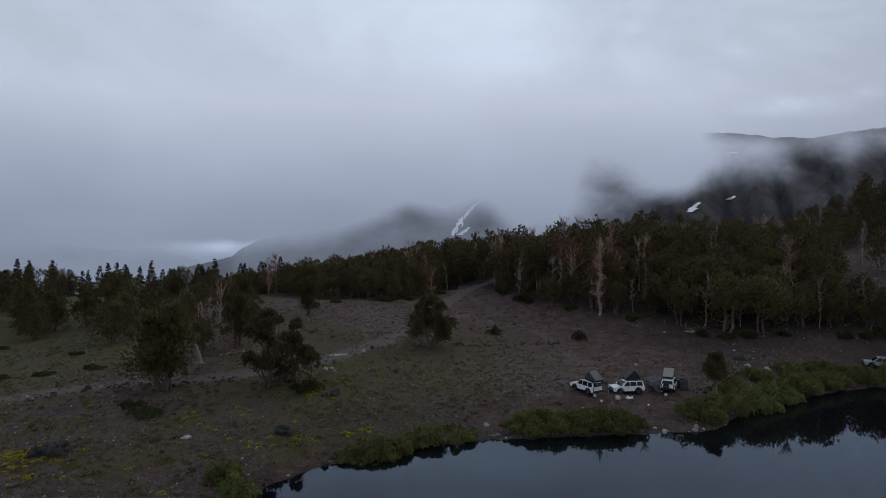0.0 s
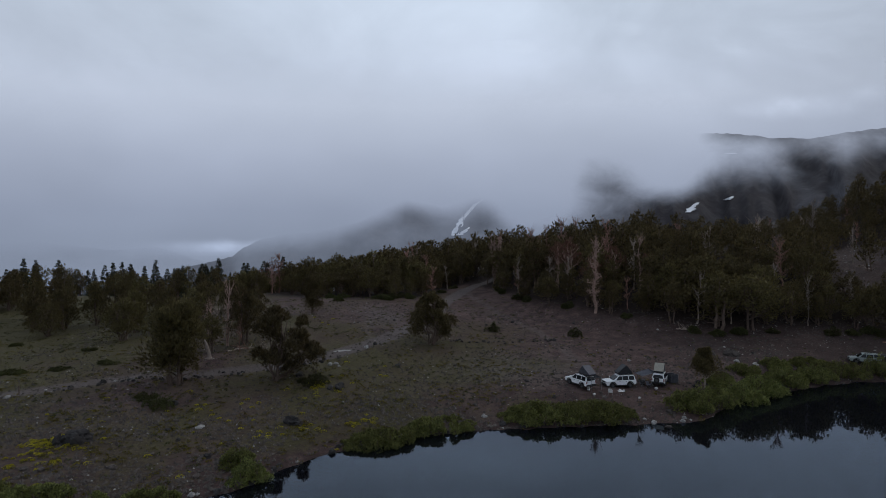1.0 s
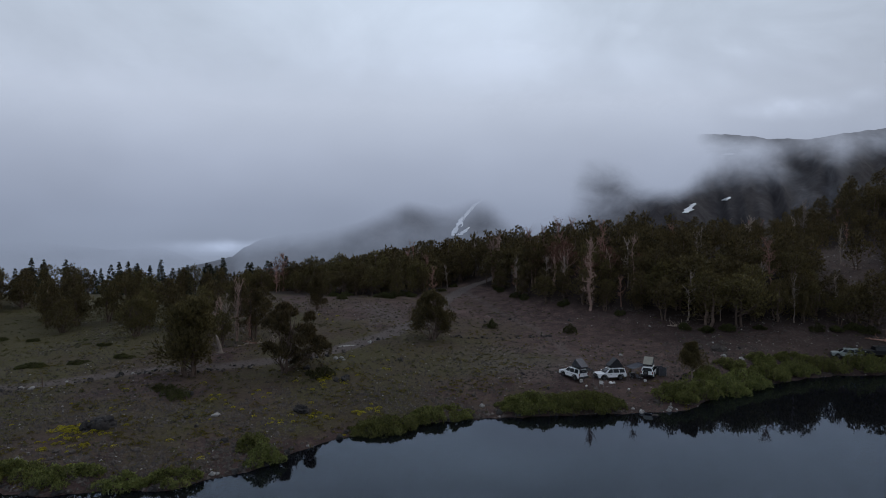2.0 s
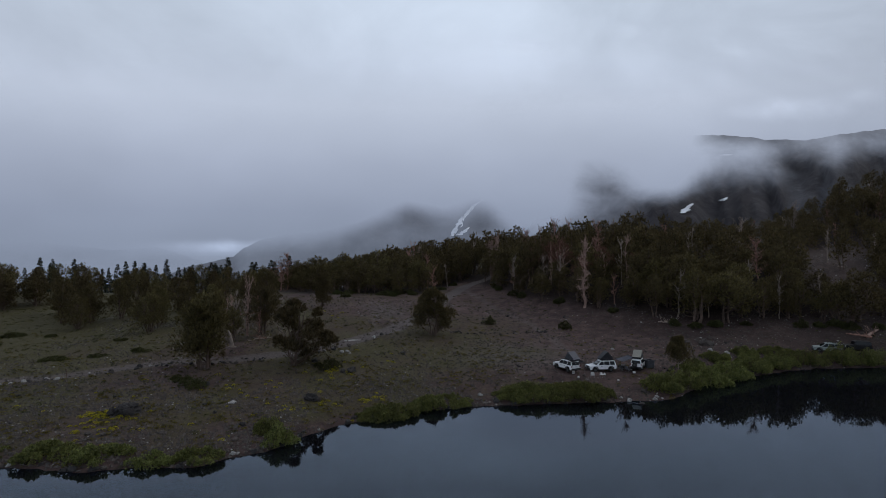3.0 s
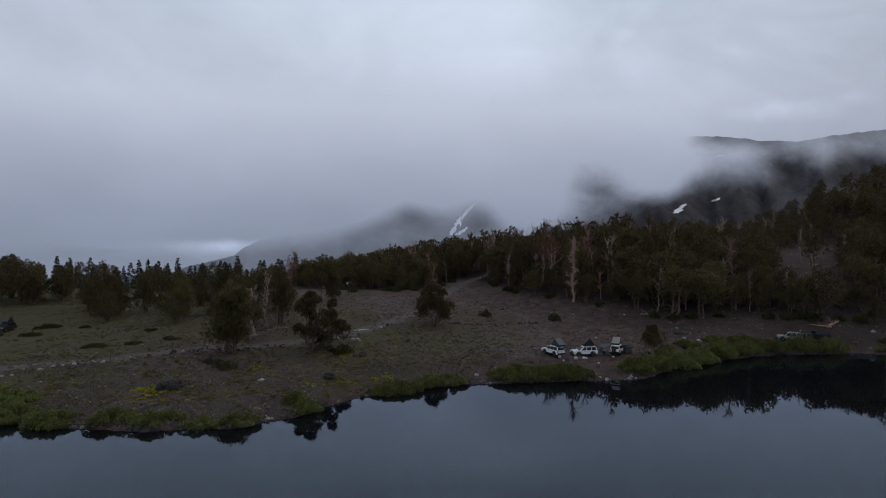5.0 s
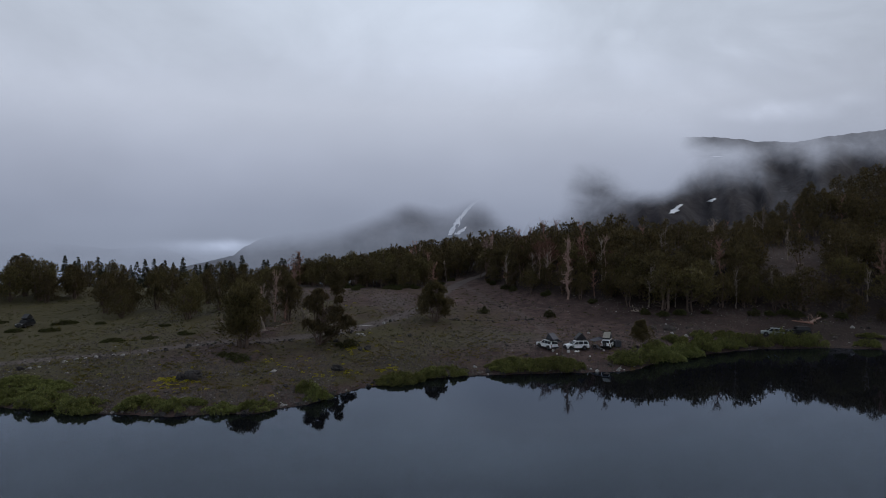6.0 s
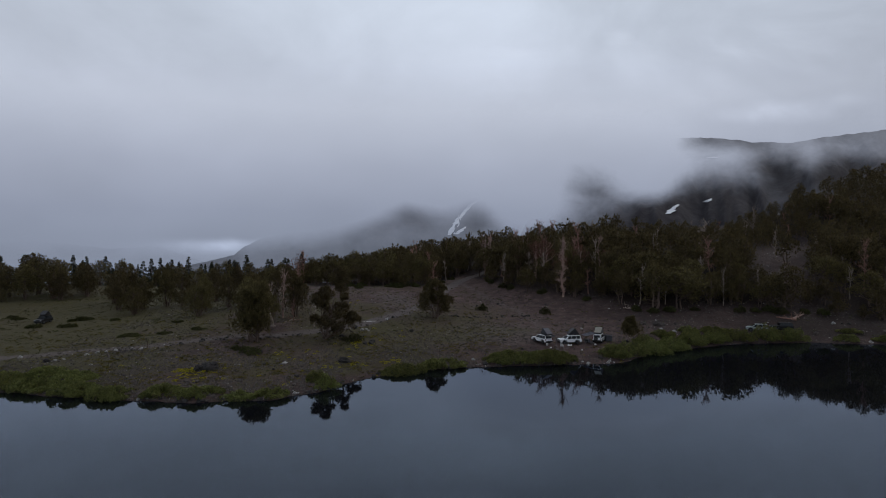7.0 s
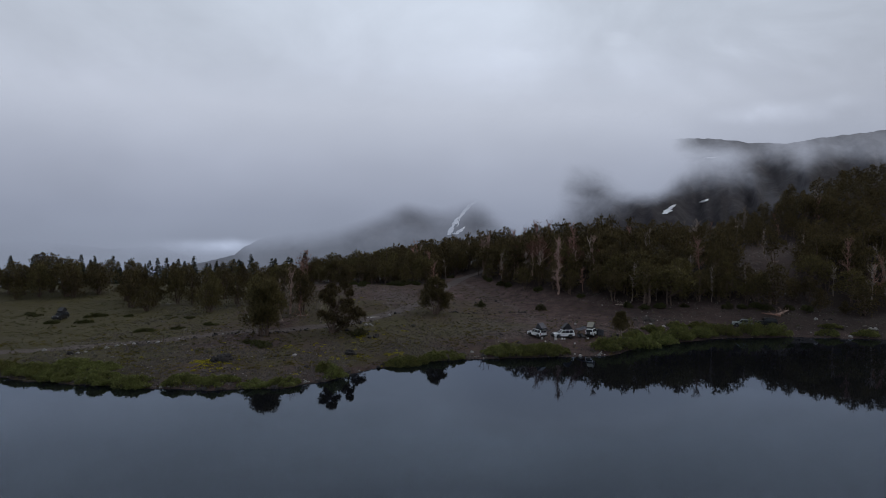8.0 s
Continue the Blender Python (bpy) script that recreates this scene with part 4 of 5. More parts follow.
        plant("pine_tree", meshes, x, y, h, wide, turn, PINE_LABEL + " in the hillside wood", "pine tree", "pines in the hillside wood")
# the pines deep in the wood, seen only as a mass of crowns
deep_wood, deep_crown = Heap(), Heap()
for v, x, y, h, wide, turn in rest:
    meshes = stock("deep", v, lambda: pine_meshes(370 + v, stems=1 + v % 2, lobes=9 + v % 3, tufts=36, blades=3, length=0.74, width=0.36, spread=0.31 + 0.02 * (v % 4), low=0.12, size=1.95, limbs=False))
    m = np.array(pose(x, y, top_of(x, y), 0, 0, turn) @ Matrix.Diagonal((h / 10 * wide, h / 10 * wide, h / 10, 1)))
    for heap, me in zip((deep_wood, deep_crown), meshes):
        co = np.empty(len(me.vertices) * 3)
        me.vertices.foreach_get("co", co)
        co = co.reshape(-1, 3) @ m[:3, :3].T + m[:3, 3]
        if heap is deep_crown:
            out = np.empty(len(me.loops) * 3, np.float32)
            me.corner_normals.foreach_get("vector", out)
            heap.add_triangles(co.reshape(-1, 3, 3), out.reshape(-1, 9)[:, :3] @ np.array(Matrix.Rotation(radians(turn), 3, "Z")).T)
        else:
            heap.add(co, [tuple(p.vertices) for p in me.polygons])
# pines whose needles have gone red
for k, (x, y, h) in enumerate([(30.6, 139.0, 12.5), (28.4, 143.5, 11.5), (39.2, 134.0, 11.0), (33.5, 131.0, 9.5), (-52.5, 181.5, 11.0), (24.0, 149.0, 10.5), (46.0, 131.0, 9.0)]):
    meshes = pine_meshes(380 + k, stems=2, lobes=11, tufts=34, blades=4, length=0.55, width=0.10, spread=0.26, low=0.35, size=1.35)
    meshes[0].materials[0], meshes[1].materials[0] = PINK_WOOD, RUST
    plant("dying_pine", meshes, x, y, h, 1.0, k * 67, "dying pine with thin rust-red needles in the wood", "pine tree", "dying pines in the wood")
woods = tagged(new("deep_pine_wood", deep_crown.mesh("deep_pine_wood", NEEDLES)), "dense dark pine wood covering the hillside", "pine wood", kind="stuff")
tagged(under("trunk", deep_wood.mesh("trunk", BARK), woods), kind="stuff")

# single dead pines that stand out: x, y, height, width, lean
SNAGS = [(32.0, 121.6, 15.6, 0.85), (14.5, 166.0, 14.5, 0.9), (15.6, 168.0, 13.0, 0.9), (19.0, 147.0, 9.5, 0.9), (25.5, 138.0, 9.0, 0.9), (29.0, 136.0, 8.5, 0.9), (90.0, 168.0, 9.5, 1.5), (114.5, 181.0, 13.0, 0.9),
         (43.0, 127.0, 14.5, 0.8), (55.6, 111.2, 6.5, 0.9), (69.5, 109.5, 8.5, 0.7), (80.0, 113.0, 7.5, 0.8), (88.5, 113.0, 7.0, 0.8), (51.5, 114.0, 6.0, 0.8), (-36.0, 95.8, 10.0, 0.7), (-51.5, 183.0, 12.0, 1.2), (103.0, 146.0, 9.0, 0.8), (-39.5, 97.5, 7.0, 0.9), (-34.6, 98.6, 8.2, 0.9), (-41.5, 101.0, 6.0, 1.1), (-33.0, 92.6, 5.0, 0.8), (-40.8, 104.5, 6.5, 1.2), (-38.6, 103.0, 5.5, 1.3), (-27.6, 88.5, 4.6, 1.2), (-28.6, 90.5, 4.0, 1.2)]
for k, (x, y, h, w) in enumerate(SNAGS):
    meshes = snag_meshes(400 + k, 46 if k == 0 else 30 if k < 3 else 22, PINK_WOOD if k in (0, 1, 2, 8, 14, 17, 19) else RED_WOOD if k in (15, 18, 20) else SILVER_WOOD, 9 if k == 0 else 7, 1.3 if k in (1, 2) else 0.15 if k in (0, 8) else 0.35, 0.26 if k == 0 else 0.20, 4 if k in (1, 2) else 2 if k in (6, 7, 14) else 1, 0.12 if k in (0, 8) else 0.3, (-0.3, 0.6) if k in (0, 8) else (0.3, 1.3), 0.62 if k in (0, 8) else 1.0)
    plant("dead_pine", meshes, x, y, h, w, k * 61, "tall bleached dead pine with bare twisted limbs", "dead tree", "tall dead pines")


# ---- willow thickets and low shrubs ----
def bush_meshes(seed, a, b, h, per=1.0, leaf=0.28, mat=None):
    """A low thicket of hummocks over an oval of half axes a and b."""
    rng = np.random.default_rng(seed)
    stem, leaves = Heap(), Heap()
    n = max(6, int(a * b * 2.7 * per))
    for _ in range(n):
        r, w = rng.uniform(0, 1) ** 0.5, rng.uniform(0, 2 * np.pi)
        cx, cy = a * r * np.cos(w) * 0.9, b * r * np.sin(w) * 0.9
        hh = h * 1.15 * (1.08 - 0.75 * r ** 2.2) * rng.uniform(0.82, 1.10)
        rad = min(rng.uniform(0.55, 0.95), 0.55 * min(a, b) + 0.2)
        for _ in range(3):
            e = np.array([cx, cy, 0]) + np.array([rng.normal(0, 0.25), rng.normal(0, 0.25), hh * 0.9])
            tube(stem, np.array([(cx, cy, -0.2), (cx * 0.5 + e[0] * 0.5, cy * 0.5 + e[1] * 0.5, hh * 0.5), e]), (0.03, 0.022, 0.01), 3)
        m = 100
        off = rng.normal(0, 1, (m, 3))
        off[:, 2] = np.abs(off[:, 2])
        off /= np.linalg.norm(off, axis=1)[:, None]
        c = np.array([cx, cy, 0]) + off * np.array([rad, rad, hh]) * rng.uniform(0.75, 1.02, (m, 1))
        facing = off * np.array([1.0, 1.0, 0.8]) + np.array([0, 0, 0.15])
        leaves.add_triangles(sprays(rng, c, off * 0.8 + np.array([0, 0, 0.6]), leaf, leaf * 0.55, 4, 0.6), np.repeat(facing / np.linalg.norm(facing, axis=1)[:, None], 4, 0))
    return stem.mesh("stem", BARK), leaves.mesh("foliage", mat or WILLOW)


def bush(x, y, a, b, h, turn, seed, label="green willow thicket at the water's edge", mat=None, leaf=0.26, group="willow thickets by the lake"):
    ob = thing("bush", (x, y, top_of(x, y) - 0.08), turn, label, "bush", group)
    for me in bush_meshes(seed, a, b, h, 1.0, leaf, mat):
        p = under(me.name.split(".")[0], me, ob)
        tagged(p, kind="stuff")
    return ob


# x, y, half length, half width, height, turn
SHORE_BUSHES = [(-6.5, 62.9, 5.2, 2.7, 1.2, 24), (-0.5, 66.7, 4.6, 2.6, 1.2, 20), (12.4, 70.4, 5.6, 3.8, 1.5, 4), (18.6, 70.9, 5.8, 3.9, 1.55, 2), (-19.6, 54.6, 2.6, 1.4, 1.3, 10), (-18.4, 51.6, 2.4, 1.5, 1.6, 20),
                (-24.6, 46.9, 2.4, 1.7, 1.0, 0), (-29.0, 46.2, 2.3, 1.6, 0.95, -5), (-34.5, 46.9, 3.2, 2.3, 1.1, 4), (-40.5, 47.5, 3.4, 2.5, 1.15, -4)]
for k, (x, y, a, b, h, turn) in enumerate(SHORE_BUSHES):
    bush(x, y - 1.0, a, b, h, turn, 500 + k)
LEFT_BUSHES = [(-48.0, 48.5, 4.0, 2.4, 1.7, -8), (-54.5, 50.5, 4.2, 2.6, 1.8, -14), (-61.0, 52.8, 4.2, 2.6, 1.6, -18), (-68.0, 55.6, 4.0, 2.6, 1.7, -16), (-57.0, 56.0, 3.6, 2.0, 1.4, -12), (-63.5, 59.5, 3.6, 1.9, 1.4, -10),
               (-75.0, 58.0, 4.0, 2.4, 1.6, -16), (-82.0, 60.5, 4.2, 2.4, 1.6, -18)]
for k, (x, y, a, b, h, turn) in enumerate(LEFT_BUSHES):
    bush(x, y - 2.2, a, b + 0.8, h * 0.74, turn, 520 + k)
RIGHT_BUSHES = [(31.6, 73.6, 2.6, 2.4, 2.0, 40), (35.6, 76.8, 3.4, 3.0, 2.3, 42), (41.0, 81.2, 3.4, 2.8, 2.1, 40), (46.0, 85.2, 3.6, 2.8, 2.0, 35), (51.5, 88.8, 3.8, 2.8, 1.9, 30), (57.5, 91.6, 3.8, 2.6, 1.8, 20),
                (64.0, 93.0, 3.8, 2.5, 2.2, 8), (70.5, 93.4, 3.6, 2.4, 2.8, 2), (76.5, 93.2, 3.2, 2.0, 2.5, -4)]
UPPER_BUSHES = [(40.6, 85.0, 3.0, 2.2, 1.6, 30), (46.5, 89.8, 3.2, 2.2, 1.5, 26), (53.0, 93.0, 3.4, 2.2, 1.5, 16), (60.0, 95.4, 3.6, 2.0, 1.4, 8), (87.5, 92.0, 3.0, 1.7, 1.2, -8), (96.0, 91.0, 3.4, 1.7, 1.2, -10), (105.0, 88.5, 3.6, 1.8, 1.3, -14), (90.5, 96.0, 2.6, 1.3, 0.9, 0)]
for k, (x, y, a, b, h, turn) in enumerate(UPPER_BUSHES):
    bush(x, y - 1.4, a, b, h, turn, 600 + k, "green willow thicket beside the lake")
for k, (x, y, a, b, h, turn) in enumerate(RIGHT_BUSHES):
    bush(x, y - (0.6, 1.6, 2.8, 2.8, 2.8, 2.8, 1.6)[min(k, 6)], a, b + 0.6, h, turn, 540 + k)
# x, y, half length, half width, height
MATS = [(-109.0, 112.7, 2.6, 1.4, 0.6), (-105.5, 111.0, 1.8, 1.2, 0.5), (-88.7, 108.6, 2.9, 1.8, 0.9), (-86.7, 99.5, 2.7, 1.5, 0.8), (-93.2, 99.0, 2.4, 1.3, 0.8), (-80.0, 108.2, 1.4, 1.0, 0.5), (-65.5, 86.2, 2.5, 1.4, 0.8), (-58.7, 87.4, 1.9, 0.9, 0.45),
        (-52.3, 88.6, 1.9, 1.1, 0.55), (-60.9, 98.6, 1.1, 0.8, 0.4), (-38.4, 73.0, 1.6, 1.1, 0.8), (-35.2, 69.6, 2.0, 1.3, 1.3), (-17.8, 78.6, 2.4, 1.5, 1.3), (9.6, 114.0, 1.2, 1.1, 1.7), (25.4, 110.4, 1.1, 1.0, 1.9), (-14.9, 140.5, 3.0, 1.8, 1.3), (-24.6, 137.0, 1.3, 1.0, 1.3), (-10, 147, 2.2, 1.4, 1.2)]
for k, (x, y, a, b, h) in enumerate(MATS):
    bush(x, y, a, b, h, k * 19 % 40 - 20, 560 + k, "low dark green juniper mat in the meadow" if h < 1.0 else "small dense dark green pine shrub", JUNIPER, 0.22, "low shrubs of the meadow")

rng = np.random.default_rng(17)
for k in range(26):
    x = rng.uniform(-30, 100)
    y = float(wood_edge(x)) - rng.uniform(0.5, 4.0)
    if bare_slope(x, y) > 0.3 or near_track(np.array([x]), np.array([y]))[0] > 0.05:
        continue
    s = rng.uniform(0.8, 1.7)
    bush(x, y, s * 1.2, s, s * rng.uniform(0.7, 1.1), rng.uniform(0, 180), 640 + k, "low dark green shrub at the wood's foot", JUNIPER, 0.26, "shrubs at the wood's foot")


# ---- vehicles and camp ----
def box(sx, sy, sz, at=(0, 0, 0), bevel=0.03, seg=2, taper=None):
    """A bevelled block; taper: factors by which its top shrinks in x and y."""
    bm = bmesh.new()
    bmesh.ops.create_cube(bm, size=1)
    for v in bm.verts:
        v.co = Vector((v.co.x * sx, v.co.y * sy, v.co.z * sz))
        if taper and v.co.z > 0:
            v.co.x *= taper[0]
            v.co.y *= taper[1]
    if bevel:
        bmesh.ops.bevel(bm, geom=bm.edges[:], offset=bevel, segments=seg, affect="EDGES", profile=0.6)
    bmesh.ops.translate(bm, verts=bm.verts, vec=at)
    return bm


def prism(outline, half, bevel=0.03, taper_z=None):
    """A side outline (x, z) given width in y; above taper_z the sides lean in."""
    bm = bmesh.new()
    rings = []
    for s in (-1, 1):
        ring = []
        for x, z in outline:
            w = half
            if taper_z and z > taper_z[0]:
                w = half - (half - taper_z[2]) * (z - taper_z[0]) / (taper_z[1] - taper_z[0])
            ring.append(bm.verts.new((x, s * w, z)))
        rings.append(ring)
    bm.faces.new(rings[0])
    bm.faces.new(list(reversed(rings[1])))
    n = len(outline)
    for i in range(n):
        j = (i + 1) % n
        bm.faces.new((rings[0][j], rings[0][i], rings[1][i], rings[1][j]))
    bmesh.ops.recalc_face_normals(bm, faces=bm.faces)
    if bevel:
        bmesh.ops.bevel(bm, geom=bm.edges[:], offset=bevel, segments=2, affect="EDGES", profile=0.6)
    return bm


def slab(corners, thick=0.012):
    """A thin panel from four corners, given depth along its normal."""
    bm = bmesh.new()
    a = [Vector(c) for c in corners]
    n = (a[1] - a[0]).cross(a[2] - a[0]).normalized() * thick
    lo, hi = [bm.verts.new(p) for p in a], [bm.verts.new(p + n) for p in a]
    bm.faces.new(list(reversed(lo)))
    bm.faces.new(hi)
    for i in range(len(a)):
        j = (i + 1) % len(a)
        bm.faces.new((lo[i], lo[j], hi[j], hi[i]))
    bmesh.ops.recalc_face_normals(bm, faces=bm.faces)
    return bm


def wheel_round(radius, width, sides=22, inner=0.0):
    bm = bmesh.new()
    bmesh.ops.create_cone(bm, cap_ends=True, segments=sides, radius1=radius, radius2=radius, depth=width)
    bmesh.ops.rotate(bm, verts=bm.verts, cent=(0, 0, 0), matrix=Matrix.Rotation(radians(90), 3, "X"))
    bmesh.ops.bevel(bm, geom=[e for e in bm.edges if abs(e.verts[0].co.y - e.verts[1].co.y) < 1e-4], offset=min(0.04, radius * 0.14), segments=2, affect="EDGES")
    return bm


def bar(a, b, r=0.02, sides=6):
    a, b = Vector(a), Vector(b)
    bm = bmesh.new()
    bmesh.ops.create_cone(bm, cap_ends=True, segments=sides, radius1=r, radius2=r, depth=(b - a).length)
    bmesh.ops.transform(bm, verts=bm.verts, matrix=Matrix.Translation((a + b) / 2) @ (b - a).to_track_quat("Z", "Y").to_matrix().to_4x4())
    return bm


CAR_SIZE = 0.95


def suv(x, y, turn, paint, label, rack=True, boxy=False, spare=False):
    """A large off-road estate car, nose along +x, 4.8 m long and 1.8 m high."""
    z = top_of(x, y)
    car = thing("suv", (x, y, z), turn, label, "car", "parked cars")
    car.matrix_world = car.matrix_world @ Matrix.Scale(CAR_SIZE, 4)
    nose, tail = 2.36, -2.34
    hood, belt, roof = (1.10, 1.12, 1.80) if not boxy else (1.12, 1.14, 1.84)
    screen = (1.16, 0.36) if not boxy else (0.78, 0.60)
    lower = [(nose - 0.06, 0.46), (nose, 0.62), (nose - 0.02, 0.92), (nose - 0.16, hood - 0.06), (1.05, hood + 0.02), (-1.9, belt + 0.02), (tail + 0.02, belt), (tail, 0.60), (tail + 0.05, 0.46),
             (tail + 0.42, 0.44), (tail + 0.50, 0.66), (tail + 0.68, 0.84), (tail + 0.98, 0.88), (tail + 1.26, 0.80), (tail + 1.40, 0.58), (tail + 1.46, 0.40),
             (0.86, 0.40), (0.92, 0.60), (1.08, 0.80), (1.36, 0.88), (1.64, 0.82), (1.80, 0.64), (1.88, 0.44)]
    part("body", prism(lower, 0.94, 0.025), paint, car)
    cabin = [(screen[0], belt - 0.02), (screen[1], roof - 0.05), (screen[1] - 0.25, roof), (-1.95, roof - 0.02), (-2.12, roof - 0.10), (tail + 0.08, belt - 0.02)]
    part("cabin", prism(cabin, 0.90, 0.03, (belt, roof, 0.70)), paint, car)
    part("windscreen", slab([(screen[0] + 0.012, -0.78, belt + 0.06), (screen[0] + 0.012, 0.78, belt + 0.06), (screen[1] + 0.05, 0.64, roof - 0.10), (screen[1] + 0.05, -0.64, roof - 0.10)]), GLASS, car)
    part("rear_window", slab([(tail + 0.075, 0.74, belt + 0.08), (tail + 0.075, -0.74, belt + 0.08), (-2.165, -0.62, roof - 0.14), (-2.165, 0.62, roof - 0.14)]), GLASS, car)
    for s in (-1, 1):
        def side(px, f):
            return (px, s * (0.905 - 0.2 * f), belt + (roof - belt) * f)
        for x0, x1, x2, x3 in ((screen[0] - 0.28, -0.10, -0.10, screen[1] - 0.06), (-0.18, -1.12, -1.10, -0.18), (-1.22, -2.08, -1.96, -1.20)):
            corners = [side(x0, 0.04), side(x1, 0.04), side(x2, 0.86), side(x3, 0.86)]
            part("side_window", slab(corners if s > 0 else corners[::-1], 0.012 if s > 0 else 0.012), GLASS, car)
        part("door_sill", box(2.3, 0.10, 0.12, (-0.05, s * 0.95, 0.42), 0.03), TRIM, car)
        part("headlamp", box(0.16, 0.34, 0.16, (nose - 0.06, s * 0.70, 0.90), 0.03), LAMP_GLASS, car)
        part("tail_lamp", box(0.10, 0.16, 0.38, (tail + 0.03, s * 0.84, 0.98), 0.03), TAIL_GLASS, car)
        part("mirror", box(0.14, 0.22, 0.17, (screen[0] - 0.22, s * 1.03, belt + 0.12), 0.04), paint, car)
        for wx in (1.36, tail + 0.98):
            arch = bmesh.new()
            rim_in, rim_out = [], []
            for q in range(11):
                w = math.pi * q / 10
                for ring, r in ((rim_in, 0.47), (rim_out, 0.56)):
                    ring.append([arch.verts.new((wx + r * math.cos(w), s * yy, 0.42 + r * math.sin(w))) for yy in (0.90, 0.985)])
            for q in range(10):
                arch.faces.new((rim_in[q][1], rim_in[q + 1][1], rim_out[q + 1][1], rim_out[q][1]))
                arch.faces.new((rim_out[q][0], rim_out[q][1], rim_out[q + 1][1], rim_out[q + 1][0]))
                arch.faces.new((rim_in[q][0], rim_in[q + 1][0], rim_in[q + 1][1], rim_in[q][1]))
            bmesh.ops.recalc_face_normals(arch, faces=arch.faces)
            part("wheel_arch", arch, TRIM, car)
        for n, zz in ((0.25, 0.95), (-0.72, 0.95)):
            part("door_handle", box(0.20, 0.03, 0.04, (n, s * 0.955, zz), 0.01), TRIM, car)
        for wx in (1.36, tail + 0.98):
            hub = part("tyre", wheel_round(0.40, 0.27), RUBBER, car, at=Matrix.Translation((wx, s * 0.82, 0.40)))
            part("rim", wheel_round(0.24, 0.05, 14), ALLOY, hub, at=Matrix.Translation((0, s * 0.13, 0)))
    part("front_bumper", box(0.22, 1.80, 0.30, (nose - 0.02, 0, 0.55), 0.06), TRIM, car)
    part("rear_bumper", box(0.22, 1.80, 0.26, (tail - 0.02, 0, 0.56), 0.06), TRIM, car)
    part("grille", box(0.06, 1.02, 0.26, (nose - 0.01, 0, 0.86), 0.02), TRIM, car)
    if rack:
        for s in (-1, 1):
            part("roof_rail", bar((0.25, s * 0.62, roof + 0.06), (-1.95, s * 0.62, roof + 0.06), 0.03), TRIM, car)
        for rx in (-0.05, -0.85, -1.7):
            part("cross_bar", bar((rx, -0.70, roof + 0.10), (rx, 0.70, roof + 0.10), 0.028), TRIM, car)
    if spare:
        hub = part("spare_tyre", wheel_round(0.40, 0.26), RUBBER, car, at=Matrix.Translation((tail - 0.22, 0.15, 0.98)) @ Matrix.Rotation(radians(90), 4, "Z"))
        part("rim", wheel_round(0.22, 0.04, 14), ALLOY, hub, at=Matrix.Translation((0, 0.13, 0)))
    return car, z


def seat_on(car_xy, turn, z, along, up):
    a = radians(turn)
    return car_xy[0] + along * math.cos(a), car_xy[1] + along * math.sin(a), z + up * CAR_SIZE


def roof_tent(place, turn, apex, peak, shell, cloth, label, long=2.0, wide=1.30):
    """An open hard-shell tent: base tray, two shell panels meeting in a ridge, and cloth end walls."""
    t = thing("rooftop_tent", place, turn, label, "tent", "rooftop tents")
    h0 = 0.20
    part("base_tray", box(long, wide, 0.20, (0, 0, 0.10), 0.05), BLACK_SHELL, t)
    a, b, ax = long / 2, wide / 2, apex * long / 2
    for s, e in ((1, a), (-1, -a)):
        panel = [(e, -b, h0), (e, b, h0), (ax, b, peak), (ax, -b, peak)]
        part("shell_panel", slab(panel if s > 0 else panel[::-1], 0.07), shell if s > 0 or apex < 0.5 else cloth, t)
    for s in (-1, 1):
        part("cloth_wall", slab([(-a * 0.97, s * b * 0.96, h0), (a * 0.97, s * b * 0.96, h0), (ax, s * b * 0.96, peak - 0.02)], 0.02), cloth, t)
        part("tent_window", slab([(ax - 0.38, s * (b * 0.96 + 0.026 * (s > 0)), h0 + 0.22), (ax + 0.38, s * (b * 0.96 + 0.026 * (s > 0)), h0 + 0.22), (ax + 0.05, s * (b * 0.96 + 0.026 * (s > 0)), peak - 0.32), (ax - 0.10, s * (b * 0.96 + 0.026 * (s > 0)), peak - 0.32)], 0.006), TRIM, t)
        part("strut", bar((a * 0.8, s * b * 0.9, h0), (ax * 0.9, s * b * 0.9, peak - 0.1), 0.018), STEEL, t)
    return t


CAR_A, CAR_B, CAR_C = (19.2, 79.4), (24.8, 80.2), (31.1, 81.4)
TURN_A, TURN_B, TURN_C = 118, 190, 62
_, za = suv(*CAR_A, TURN_A, WHITE_PAINT, "white off-road car carrying an open grey rooftop tent")
_, zb = suv(*CAR_B, TURN_B, WHITE_PAINT, "white off-road car carrying an open black rooftop tent")
_, zc = suv(*CAR_C, TURN_C, WHITE_PAINT, "white off-road car with tan-topped rooftop tent", spare=True)
roof_tent(seat_on(CAR_A, TURN_A, za, -1.45, 1.92), TURN_A + 180, -0.35, 1.18, GREY_SHELL, CANVAS, "open dark grey wedge rooftop tent on a white car")
roof_tent(seat_on(CAR_B, TURN_B, zb, -0.70, 1.92), TURN_B, -0.15, 1.22, BLACK_SHELL, BLACK_SHELL, "open black A-frame rooftop tent on a white car")
roof_tent(seat_on(CAR_C, TURN_C, zc, -0.75, 1.92), TURN_C, 0.25, 1.12, TAN_SHELL, CANVAS, "open rooftop tent with tan shell on a white car")
suv(70.4, 95.6, 157, SILVER_PAINT, "pale grey-green off-road car parked behind the willows")
suv(76.6, 96.6, 170, BLACK_PAINT, "black off-road car parked beside the pale one", boxy=True)
_, zj = suv(-95.4, 104.6, 272, BLACK_PAINT, "black boxy off-road car alone in the meadow", boxy=True, spare=True)


